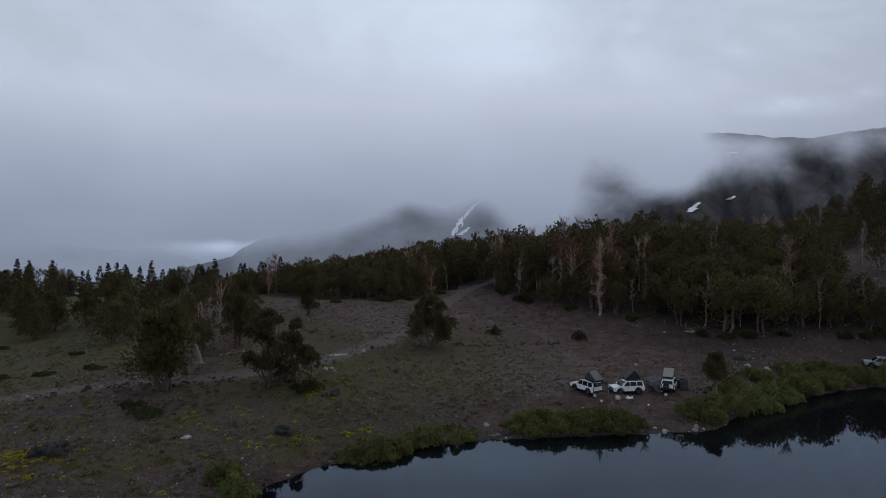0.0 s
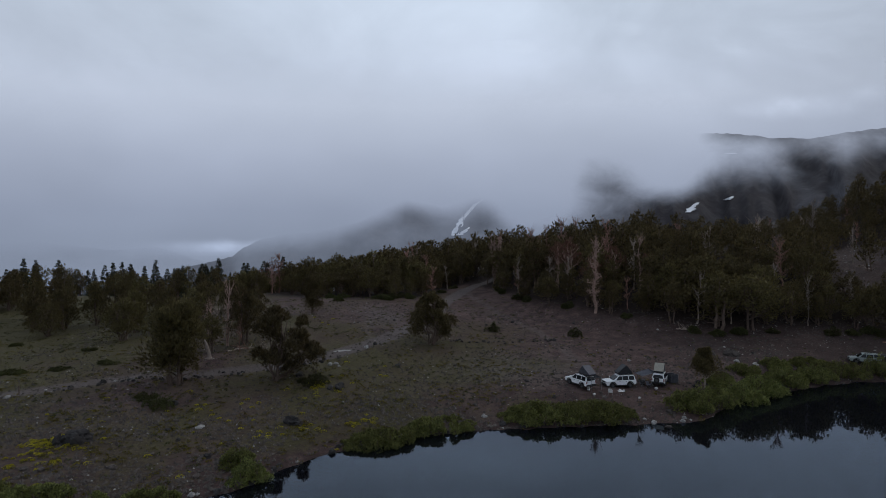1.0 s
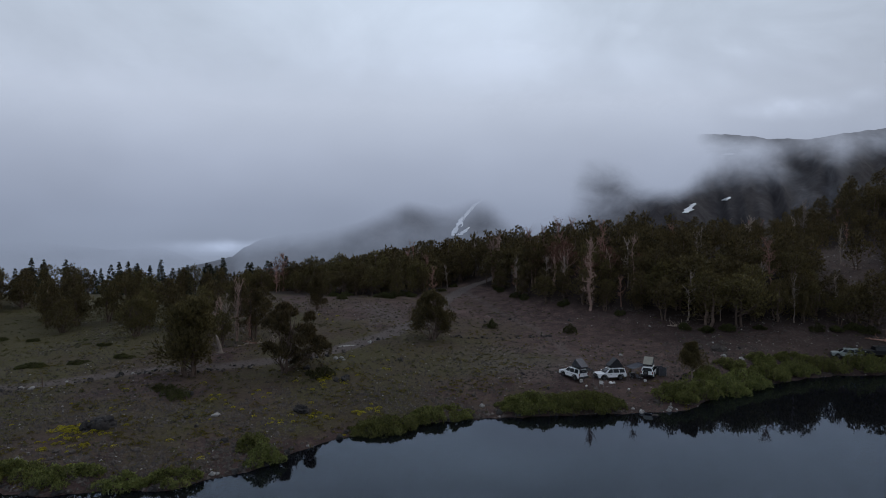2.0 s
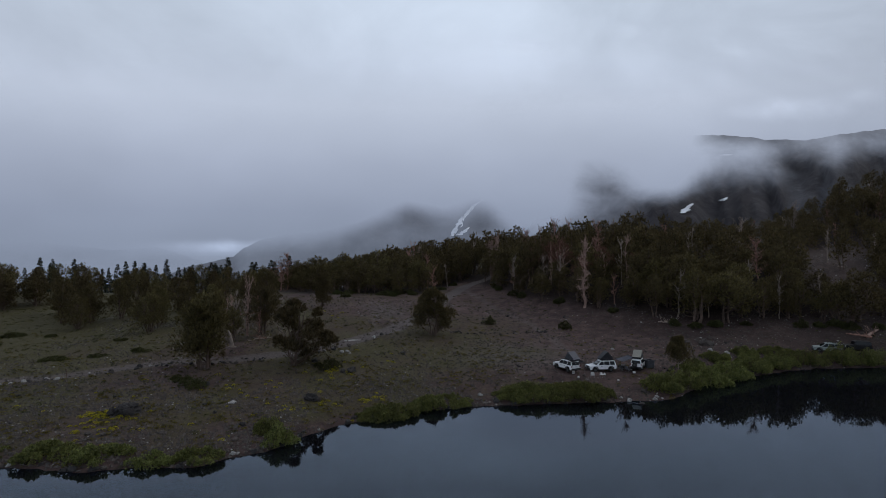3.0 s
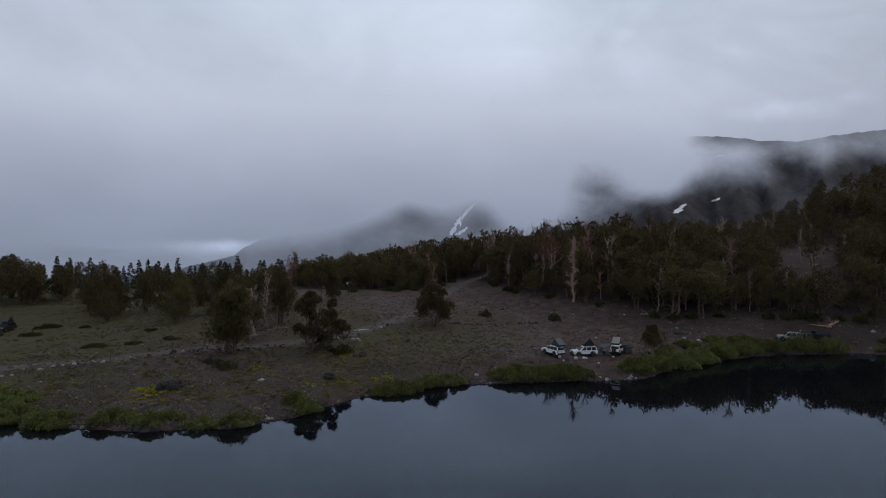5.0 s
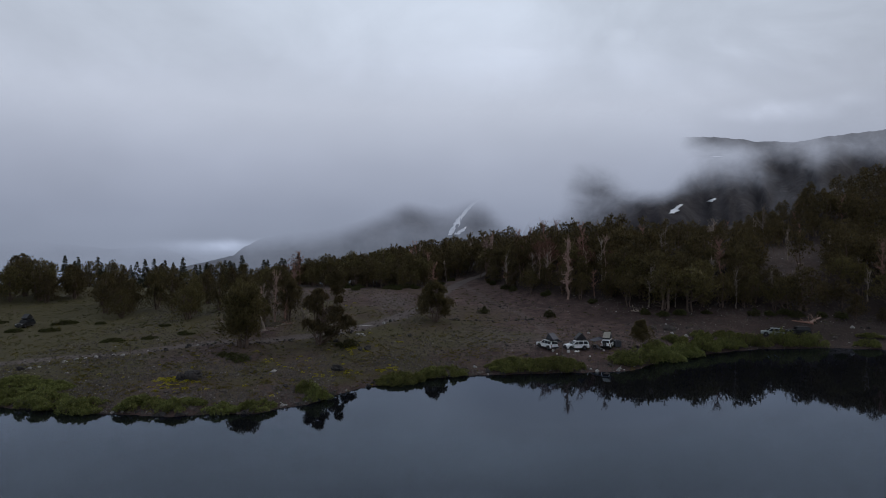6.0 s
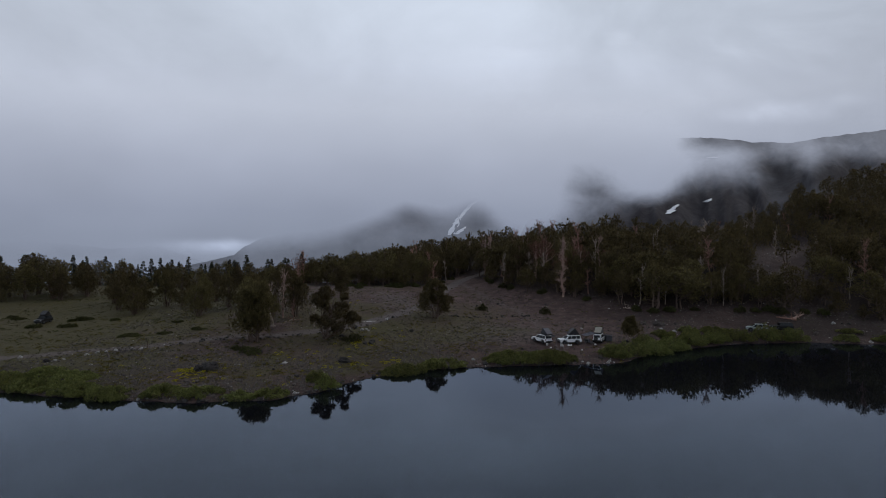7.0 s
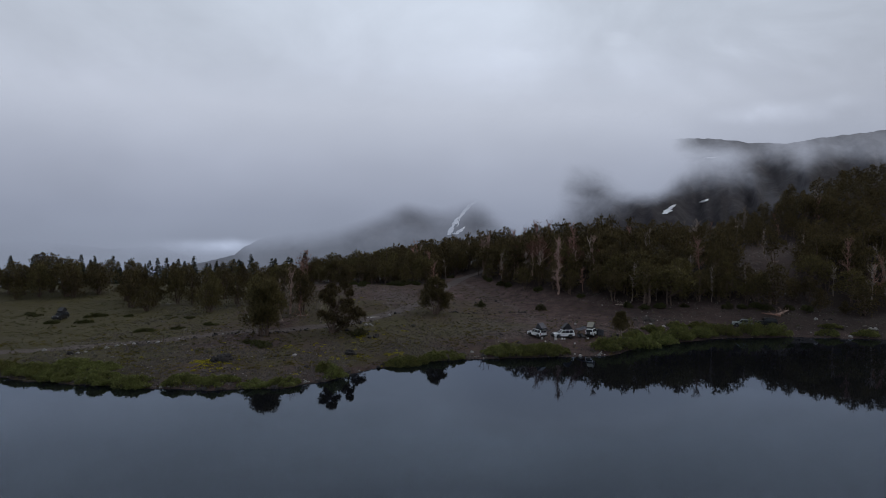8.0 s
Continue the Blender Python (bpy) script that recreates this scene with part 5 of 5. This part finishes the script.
roof_tent(seat_on((-95.4, 104.6), 272, zj, -0.6, 1.95), 272, -0.2, 0.95, BLACK_SHELL, BLACK_SHELL, "open black rooftop tent on a dark car")


def awning(place, turn, label, sx=2.4, sy=2.0, drop=0.45, mat=None):
    """A cloth awning stretched on two poles from a car's side."""
    t = thing("awning", place, turn, label, "awning")
    bm = bmesh.new()
    n = 8
    grid = [[bm.verts.new(((i / n - 0.5) * sx, j / n * sy, 2.05 - drop * (j / n) - 0.16 * math.sin(math.pi * i / n) * math.sin(math.pi * j / n))) for i in range(n + 1)] for j in range(n + 1)]
    for j in range(n):
        for i in range(n):
            bm.faces.new((grid[j][i], grid[j][i + 1], grid[j + 1][i + 1], grid[j + 1][i]))
    bmesh.ops.solidify(bm, geom=bm.faces[:], thickness=0.015)
    part("cloth", bm, mat or TARP, t, smooth=True)
    for s in (-0.5, 0.5):
        part("pole", bar((s * sx, sy, 0), (s * sx, sy, 2.05 - drop), 0.018), STEEL, t)
        part("arm", bar((s * sx, 0, 2.03), (s * sx, sy, 2.03 - drop), 0.016), STEEL, t)
    return t


awning((29.9, 81.2, top_of(29.9, 81.2)), 100, "blue-grey cloth awning beside a white car", 2.3, 2.2, 0.55)
awning((20.0, 78.3, top_of(20.0, 78.3)), 215, "dark grey awning over the rear of a white car", 2.0, 1.5, 0.25, CANVAS)


def shower_tent(place, turn):
    t = thing("annex_tent", place, turn, "dark cloth annex cubicle standing beside a car", "tent")
    for s in (-1, 1):
        part("cloth_wall", box(1.1, 0.03, 1.15, (0, s * 0.7, 0.60), 0.01, 1), CANVAS, t)
        part("cloth_wall", box(0.03, 1.37, 1.15, (s * 0.54, 0, 0.60), 0.01, 1), CANVAS, t)
    for sx in (-1, 1):
        for sy in (-1, 1):
            part("pole", bar((sx * 0.56, sy * 0.72, 0), (sx * 0.56, sy * 0.72, 1.30), 0.018), STEEL, t)
    for s in (-1, 1):
        part("top_bar", bar((-0.56, s * 0.72, 1.22), (0.56, s * 0.72, 1.22), 0.014), STEEL, t)


shower_tent((32.8, 81.5, top_of(32.8, 81.5)), 10)


def camp_table(x, y, turn):
    z = top_of(x, y)
    t = thing("camp_table", (x, y, z), turn, "white folding camp table on the gravel", "table")
    part("tabletop", box(0.86, 0.56, 0.04, (0, 0, 0.70), 0.012), WHITE_PLASTIC, t)
    for sx in (-1, 1):
        for sy in (-1, 1):
            part("leg", bar((sx * 0.40, sy * 0.25, 0.0), (sx * 0.36, sy * 0.22, 0.69), 0.016), STEEL, t)
    return z


def camp_chair(x, y, turn, cloth, label):
    t = thing("camp_chair", (x, y, top_of(x, y)), turn, label, "chair", "camp chairs")
    part("seat", box(0.52, 0.50, 0.03, (0, 0, 0.42), 0.012), cloth, t)
    part("backrest", slab([(-0.26, 0.25, 0.42), (0.26, 0.25, 0.42), (0.25, 0.42, 0.95), (-0.25, 0.42, 0.95)], 0.02), cloth, t)
    for sx in (-1, 1):
        part("leg", bar((sx * 0.27, -0.27, 0.0), (sx * 0.27, 0.26, 0.45), 0.013), STEEL, t)
        part("leg", bar((sx * 0.27, 0.30, 0.0), (sx * 0.27, -0.24, 0.45), 0.013), STEEL, t)
        part("back_post", bar((sx * 0.27, 0.22, 0.40), (sx * 0.26, 0.44, 0.98), 0.013), STEEL, t)
        part("armrest", box(0.05, 0.48, 0.02, (sx * 0.30, 0.02, 0.62), 0.006, 1), cloth, t)


def cool_box(x, y, turn, z=None, size=0.7, mat=None, label="white cool box standing on the gravel"):
    t = thing("cool_box", (x, y, top_of(x, y) if z is None else z), turn, label, "cool box", "camp boxes")
    part("body", box(0.62 * size, 0.40 * size, 0.36 * size, (0, 0, 0.18 * size), 0.04), mat or WHITE_PLASTIC, t)
    part("lid", box(0.64 * size, 0.42 * size, 0.07 * size, (0, 0, 0.40 * size), 0.02), mat or WHITE_PLASTIC, t)
    for s in (-1, 1):
        part("handle", box(0.03, 0.18 * size, 0.03, (s * 0.33 * size, 0, 0.30 * size), 0.008, 1), TRIM, t)


tz = camp_table(23.9, 75.9, 8)
cool_box(23.7, 75.9, 20, tz + 0.72, 0.5, label="small white box standing on a camp table")
cool_box(24.2, 75.85, -10, tz + 0.72, 0.4, label="small white box standing on a camp table")
camp_chair(22.5, 76.2, 160, WHITE_PLASTIC, "pale folding camp chair beside the table")
camp_chair(28.2, 80.4, 60, CANVAS, "dark folding camp chair between the cars")
camp_chair(28.9, 79.6, 120, TARP, "blue-grey folding camp chair under the awning")
cool_box(29.6, 78.8, 15, size=0.6)
cool_box(26.2, 75.6, 30, size=0.5, label="white cool box near the willow thicket")
cool_box(20.4, 76.4, 40, size=0.5, label="white box lying behind a white car")
cool_box(20.0, 78.0, 70, size=0.9, label="white box under the dark awning")
cool_box(28.6, 81.4, 70, size=1.5, mat=TRIM, label="black gear box under the awning")


# ---- stones, fallen wood, grass ----
def rock_mesh(seed, mat, flat=0.6, cuts=2):
    rng = np.random.default_rng(seed)
    bm = bmesh.new()
    bmesh.ops.create_icosphere(bm, subdivisions=cuts, radius=1)
    for v in bm.verts:
        n = noise.noise(v.co * 1.3 + Vector((seed, 0, 0))) * 0.55 + noise.noise(v.co * 3.1 + Vector((0, seed, 0))) * 0.30
        if cuts > 2:
            n += noise.noise(v.co * 7.0) * 0.16 + noise.noise(v.co * 15.0) * 0.07
        v.co *= 1 + n
        v.co.z *= flat
    for _ in range(5):
        d = Vector(rng.normal(0, 1, 3)).normalized()
        for v in bm.verts:
            over = v.co.dot(d) - 0.72
            if over > 0:
                v.co -= d * over * 0.85
    me = bpy.data.meshes.new("rock")
    bm.to_mesh(me)
    bm.free()
    me.materials.append(mat)
    return me


BOULDERS = {m: [rock_mesh(k * 5 + i + 60, m, 0.6 + 0.1 * k, 4) for k in range(3)] for i, m in enumerate((ROCK, PALE_ROCK, DARK_ROCK))}
ROCKS = {m: [rock_mesh(k * 7 + i, m, 0.5 + 0.1 * k) for k in range(4)] for i, m in enumerate((ROCK, PALE_ROCK, DARK_ROCK))}


def rock(x, y, size, mat, turn, label, group, name="rock"):
    ob = new(name, BOULDERS[mat][int(turn) % 3] if size > 0.6 else ROCKS[mat][int(turn) % 4])
    ob.matrix_world = pose(x, y, top_of(x, y) + size * 0.12, 0, 0, turn) @ Matrix.Diagonal((size, size * 0.8, size * (1.25 if mat is DARK_ROCK else 1.0), 1))
    return tagged(ob, label, "rock", group)


for k, (x, y, s) in enumerate([(-64.7, 69.9, 0.62), (-63.4, 71.0, 0.55), (-62.3, 71.9, 0.4), (-61.0, 72.7, 0.5), (-58.9, 74.6, 0.55), (-66.6, 66.4, 0.4), (-67.6, 65.6, 0.5), (-75.7, 68.7, 0.5), (-54.0, 77.0, 0.3), (-17.2, 86.6, 0.62), (-16.4, 87.2, 0.5), (-15.8, 86.2, 0.35)]):
    rock(x, y, s * 0.85, PALE_ROCK, k * 37, "pale boulder lined along the gravel track", "boulders along the track", "boulder")
for k, (x, y, s, m) in enumerate([(-38.2, 58.0, 1.35, DARK_ROCK), (-39.6, 57.6, 0.8, DARK_ROCK), (-68.6, 64.6, 0.7, DARK_ROCK), (-17.4, 65.0, 0.9, DARK_ROCK), (-27.0, 62.4, 0.55, PALE_ROCK), (25.6, 68.4, 0.5, PALE_ROCK), (26.8, 66.9, 0.8, ROCK), (48.5, 96.5, 1.3, ROCK), (50.5, 92.5, 0.6, PALE_ROCK), (45.5, 97.5, 0.9, ROCK), (-31.0, 52.0, 0.5, ROCK), (-14.0, 76.8, 0.8, DARK_ROCK), (93.0, 94.0, 0.8, ROCK), (47.8, 93.2, 0.5, PALE_ROCK)]):
    rock(x, y, s, m, k * 53, {ROCK: "grey boulder lying on the dark soil", PALE_ROCK: "pale boulder lying on the dark soil", DARK_ROCK: "dark lava boulder lying in thin grass"}[m], "scattered boulders", "boulder")
rng = np.random.default_rng(11)
# the row of stones along the lower edge of the track
for k in range(105):
    s = k / 105
    x = -61 + 50 * s
    if rng.uniform() < 0.3:
        continue
    x += rng.normal(0, 0.5)
    y = np.interp(x, [-61, -56, -50, -42, -30.5, -24.6, -16.6, -10.5], [72.2, 74.4, 77.6, 80.6, 82.2, 83.3, 90.6, 98.8]) + rng.normal(0, 0.45)
    rock(x, y, rng.uniform(0.10, 0.50), (ROCK, DARK_ROCK, ROCK, PALE_ROCK)[int(rng.integers(0, 4))] if rng.uniform() < 0.5 else DARK_ROCK, rng.uniform(0, 360), "grey stone in the row edging the track", "stones edging the track")
# a low bank of stones across the meadow, and the stones that rim the lake
for k in range(46):
    x = 1.5 + 20.0 * k / 46 + rng.normal(0, 0.4)
    rock(x, 104.2 + 0.14 * (x - 1.5) + rng.normal(0, 0.55), rng.uniform(0.12, 0.42), (DARK_ROCK, ROCK, DARK_ROCK)[k % 3], rng.uniform(0, 360), "dark stone in a low bank across the meadow", "stones of the low bank")
for k in range(84):
    x = rng.uniform(-46, 30)
    y = float(shore(x)) + rng.uniform(0.0, 1.3)
    rock(x, y, rng.uniform(0.15, 0.5), (DARK_ROCK, ROCK, ROCK, PALE_ROCK)[int(rng.integers(0, 4))] if k % 3 else DARK_ROCK, rng.uniform(0, 360), "wet stone lying at the lake's rim", "stones rimming the lake")
# loose stones of the shore and the meadow
count = 0
while count < 150:
    x, y = rng.uniform(-62, 100), rng.uniform(44, 128)
    d = float(inland(x, y))
    if d < 0.2 or y > wood_edge(x) + 2 or rng.uniform() > np.exp(-d / 16) + 0.12:
        continue
    rock(x, y, rng.uniform(0.12, 0.40) if count % 6 else rng.uniform(0.4, 0.6), (ROCK, ROCK, PALE_ROCK, DARK_ROCK, DARK_ROCK)[int(rng.integers(0, 5))], rng.uniform(0, 360), "loose stone lying on the dark soil", "loose stones")
    count += 1


def scatter(n, box_at, keep, seed):
    rng = np.random.default_rng(seed)
    x0, x1, y0, y1 = box_at
    x, y = rng.uniform(x0, x1, n), rng.uniform(y0, y1, n)
    ok = (rng.uniform(0, 1, n) < keep(x, y)) & (inland(x, y) > 0.15)
    x, y = x[ok], y[ok]
    return rng, x, y, ground(x, y) - 0.10 * near_track(x, y)


def shards(rng, x, y, z, size):
    """Small angular stones: squashed six-cornered lumps, as triangles."""
    base = np.array([(1, 0, 0), (0, 1, 0), (-1, 0, 0), (0, -1, 0), (0, 0, 0.8), (0, 0, -0.4)])
    tri = np.array([(0, 1, 4), (1, 2, 4), (2, 3, 4), (3, 0, 4), (1, 0, 5), (2, 1, 5), (3, 2, 5), (0, 3, 5)])
    n = len(x)
    p = base[None] * rng.uniform(0.5, 1.2, (n, 6, 3)) * (size * rng.uniform(0.5, 1.6, (n, 1)) ** 1.5)[:, :, None]
    a = rng.uniform(0, 2 * np.pi, n)
    c, s = np.cos(a)[:, None], np.sin(a)[:, None]
    q = np.stack([p[..., 0] * c - p[..., 1] * s, p[..., 0] * s + p[..., 1] * c, p[..., 2]], -1) + np.stack([x, y, z], -1)[:, None]
    return q[:, tri].reshape(-1, 3, 3)


def stony(x, y):
    return np.clip(0.32 + 0.68 * np.exp(-(y - shore(x)) / 16), 0, 1) * np.clip(patchy(x, y, 7, 31) * 1.8 - 0.3, 0.12, 1) * (y < wood_edge(x) + 4)


for name, mat, n, size, seed, label in (("small_stones", ROCK, 88000, 0.16, 41, "small grey stones strewn over the soil"), ("pale_stones", PALE_ROCK, 10000, 0.10, 42, "small pale stones strewn over the soil"), ("shore_stones", ROCK, 16000, 0.17, 43, "grey stones strewn thickly near the lake")):
    rng2, x, y, z = scatter(n, (-75, 110, 43, 135) if seed != 43 else (-62, 8, 44, 74), stony, seed)
    heap = Heap()
    heap.add_triangles(shards(rng2, x, y, z, size))
    tagged(new(name, heap.mesh(name, mat)), label, "stones", kind="stuff")


def screeish(x, y):
    return bare_slope(x, y) * np.clip(patchy(x, y, 5, 33) * 1.6 - 0.2, 0.1, 1)


for name, mat, n, size, seed, label in (("scree", ROCK, 9000, 0.20, 44, "loose grey scree on the bare slope in the wood"), ("pale_scree", PALE_ROCK, 1500, 0.15, 45, "pale stones strewn on the bare slope in the wood")):
    rng2, x, y, z = scatter(n, (78, 150, 106, 178), screeish, seed)
    heap = Heap()
    heap.add_triangles(shards(rng2, x, y, z, size))
    tagged(new(name, heap.mesh(name, mat)), label, "stones", kind="stuff")


def grassy(x, y):
    left = 1 - ramp(-75, -30, x)
    g = 0.25 + 0.4 * left + 0.35 * np.exp(-((x - 3) / 26) ** 2 - ((y - 92) / 9) ** 2) + 0.3 * np.exp(-((x + 25) / 26) ** 2 - ((y - 62) / 10) ** 2)
    return g * np.clip(patchy(x, y, 4, 51) * 2.0 - 0.5, 0, 1) * (1 - near_track(x, y)) * (y < wood_edge(x)) * ramp(40, 10, x)


rng2, x, y, z = scatter(60000, (-130, 60, 44, 150), grassy, 61)
heap = Heap()
heap.add_triangles(sprays(rng2, np.stack([x, y, z - 0.02], -1), np.tile((0, 0, 1.0), (len(x), 1)), 0.20, 0.12, 4, 1.1))
tagged(new("grass", heap.mesh("grass", GRASS)), "thin low grass tufts over the dark soil", "grass", kind="stuff")


def cushiony(x, y):
    return (0.25 + 0.75 * np.clip(patchy(x, y, 5, 52) * 2.4 - 0.8, 0, 1)) * (1 - near_track(x, y)) * (y < wood_edge(x) + 3) * (1 - 0.6 * ramp(0, 40, x))


rng2, x, y, z = scatter(5200, (-120, 100, 44, 150), cushiony, 62)
around = 14
cx, cy, cz, r = (np.repeat(v, around) for v in (x, y, z, rng2.uniform(0.16, 0.42, len(x))))
a, q = rng2.uniform(0, 2 * np.pi, len(cx)), rng2.uniform(0, 1, len(cx)) ** 0.5
centres = np.stack([cx + np.cos(a) * q * r, cy + np.sin(a) * q * r, cz + 0.5 * r * (1 - q * q)], -1)
heap = Heap()
heap.add_triangles(sprays(rng2, centres, np.stack([np.cos(a) * q, np.sin(a) * q, 0.8 + 0 * a], -1), 0.17, 0.11, 2, 0.5))
tagged(new("cushion_plants", heap.mesh("cushion_plants", JUNIPER)), "low dark cushion plants dotted over the soil", "low plants", kind="stuff")


def tufty(x, y):
    return np.clip(patchy(x, y, 3.2, 53) * 2.6 - 1.0, 0.03, 1) * (1 - near_track(x, y)) * np.exp(-np.clip(y - shore(x) - 12, 0, 99) / 22) * (1 - 0.7 * ramp(-5, 25, x))


rng2, x, y, z = scatter(11000, (-90, 40, 44, 112), tufty, 64)
around = 16
cx, cy, cz, r = (np.repeat(v, around) for v in (x, y, z, rng2.uniform(0.14, 0.40, len(x))))
a, q = rng2.uniform(0, 2 * np.pi, len(cx)), rng2.uniform(0, 1, len(cx)) ** 0.5
centres = np.stack([cx + np.cos(a) * q * r, cy + np.sin(a) * q * r, cz + 0.5 * r * (1 - q * q)], -1)
heap = Heap()
heap.add_triangles(sprays(rng2, centres, np.stack([np.cos(a) * q, np.sin(a) * q, 0.9 + 0 * a], -1), 0.15, 0.11, 2, 0.5))
tagged(new("olive_cushions", heap.mesh("olive_cushions", OLIVE)), "olive yellow cushion plants among the stones", "low plants", kind="stuff")


def flowery(x, y):
    f = sum(k * np.exp(-((x - a) / w) ** 2 - ((y - b) / v) ** 2) for a, b, w, v, k in ((-41.0, 57.5, 2.2, 2.0, 1.0), (-37.0, 54.5, 6.0, 4.0, 0.45), (-33.0, 62.0, 8, 5, 0.05), (-9.5, 65.0, 3.5, 1.8, 0.8), (-15.5, 77.6, 3.0, 2.0, 0.7), (-21.0, 62.5, 8.0, 5.0, 0.10), (-27, 72, 7, 4, 0.08), (-40, 75, 5, 3, 0.10), (-28.5, 108.0, 7.0, 4.0, 0.08), (-50, 60, 6, 4, 0.12), (-12.5, 82, 4, 4, 0.10), (-20.0, 52.5, 3.2, 2.0, 0.5)))
    return np.clip(f, 0, 1) * np.clip(patchy(x, y, 1.7, 71) * 4.0 - 2.0, 0, 1)


rng2, x, y, z = scatter(14000, (-60, 0, 44, 116), flowery, 81)
around = 40
cx, cy, cz, r = (np.repeat(v, around) for v in (x, y, z, rng2.uniform(0.15, 0.5, len(x))))
a, q = rng2.uniform(0, 2 * np.pi, len(cx)), rng2.uniform(0, 1, len(cx)) ** 0.5
centres = np.stack([cx + np.cos(a) * q * r, cy + np.sin(a) * q * r, cz + 0.45 * r * (1 - q * q)], -1)
heap = Heap()
heap.add_triangles(sprays(rng2, centres, np.stack([np.cos(a) * q, np.sin(a) * q, 1.0 + 0 * a], -1), 0.13, 0.09, 2, 0.5))
tagged(new("yellow_flowers", heap.mesh("yellow_flowers", YELLOW)), "yellow flowering cushions among the stones", "flowers", kind="stuff")


def fallen_log(x, y, long, turn, thick, label, seed, mat=None):
    rng = np.random.default_rng(seed)
    ob = thing("fallen_log", (x, y, top_of(x, y)), turn, label, "log", "fallen dead wood")
    trunk = Heap()
    line = bend(rng, np.array([0, 0, thick * 0.7]), np.array([long, 0, thick * 0.9 + 0.25 * long * 0.3]), 7, 0.08)
    tube(trunk, line, np.linspace(thick * 0.8, thick * 0.3, 7), 7)
    for k in range(9):
        s = line[rng.integers(0, 6)]
        e = s + np.array([rng.normal(0.3, 0.7), rng.normal(0, 0.6), abs(rng.normal(0.7, 0.5))])
        tube(trunk, bend(rng, s, e, 4, 0.08), np.linspace(thick * 0.26, 0.015, 4), 4)
    under("trunk", trunk.mesh("trunk", mat or SILVER_WOOD, True), ob)


fallen_log(82.0, 101.4, 9.5, 40, 0.42, "reddish fallen pine with broken limbs", 1, PINK_WOOD)
fallen_log(82.6, 101.0, 4.2, 148, 0.32, "reddish fallen pine with broken limbs", 2, RED_WOOD)
fallen_log(84.0, 102.4, 5.0, 66, 0.26, "reddish fallen limb leaning on a fallen pine", 12, PINK_WOOD)
fallen_log(47.2, 109.6, 2.2, 70, 0.22, "pale twisted stump with broken limbs", 3)
fallen_log(46.6, 110.2, 1.8, 160, 0.2, "pale twisted stump with broken limbs", 4)
stump = thing("tree_stump", (-36.8, 89.2, top_of(-36.8, 89.2)), 0, "pale leaning broken stump beside the pines", "stump", "fallen dead wood")
heap = Heap()
tube(heap, np.array([(0.35, 0, -0.3), (0.30, 0, 0.2), (0.16, 0.05, 1.0), (-0.05, 0, 1.9), (-0.30, -0.05, 2.7), (-0.52, 0, 3.1)]), (0.46, 0.36, 0.27, 0.23, 0.16, 0.05), 9)
for away in (-1.0, 0.8, 1.3):
    tube(heap, np.array([(0.3, 0, 0.15), (0.3 + 0.45 * away, -0.2, 0.10), (0.3 + 0.9 * away, -0.4, -0.1)]), (0.22, 0.14, 0.04), 6)
under("trunk", heap.mesh("trunk", SILVER_WOOD, True), stump)
fallen_log(-35.0, 93.0, 4.0, 20, 0.16, "grey fallen branches under the pines", 6)
fallen_log(-32.0, 94.0, 3.6, 160, 0.16, "grey fallen branches under the pines", 7, RED_WOOD)
fallen_log(-45.0, 118.0, 6.0, 10, 0.2, "grey fallen trunk on the rise", 8, RED_WOOD)
fallen_log(20.5, 132.5, 5.0, -20, 0.18, "dark fallen trunk on the slope", 9, BARK)
fallen_log(104.0, 140.0, 4.0, 120, 0.2, "bleached fallen trunk on the scree slope", 10)
post = thing("marker_post", (-56.2, 75.0, top_of(-56.2, 75.0)), 0, "short grey wooden post beside the track", "post")
part("post", bar((0, 0, -0.1), (0, 0, 1.3), 0.07, 8), BARK, post)


# a long patch of pale washed gravel in the track
rim = []
for k in range(28):
    w = 2 * math.pi * k / 28
    u, v = 1.5 * math.cos(w) * (1 + 0.12 * math.sin(3 * w)), 0.42 * math.sin(w) * (1 + 0.25 * math.cos(2 * w + 1))
    rim.append((-16.5 + u * 0.93 - v * 0.37, 94.1 + u * 0.37 + v * 0.93))
rim = [(-16.5, 94.1)] + rim
tagged(new("gravel_patch", mesh_of("gravel_patch", [(px, py, top_of(px, py) + 0.04) for px, py in rim], [(0, 1 + k, 1 + (k + 1) % 28) for k in range(28)], PALE_ROCK)), "pale washed gravel patch on the track", "gravel", kind="structure")
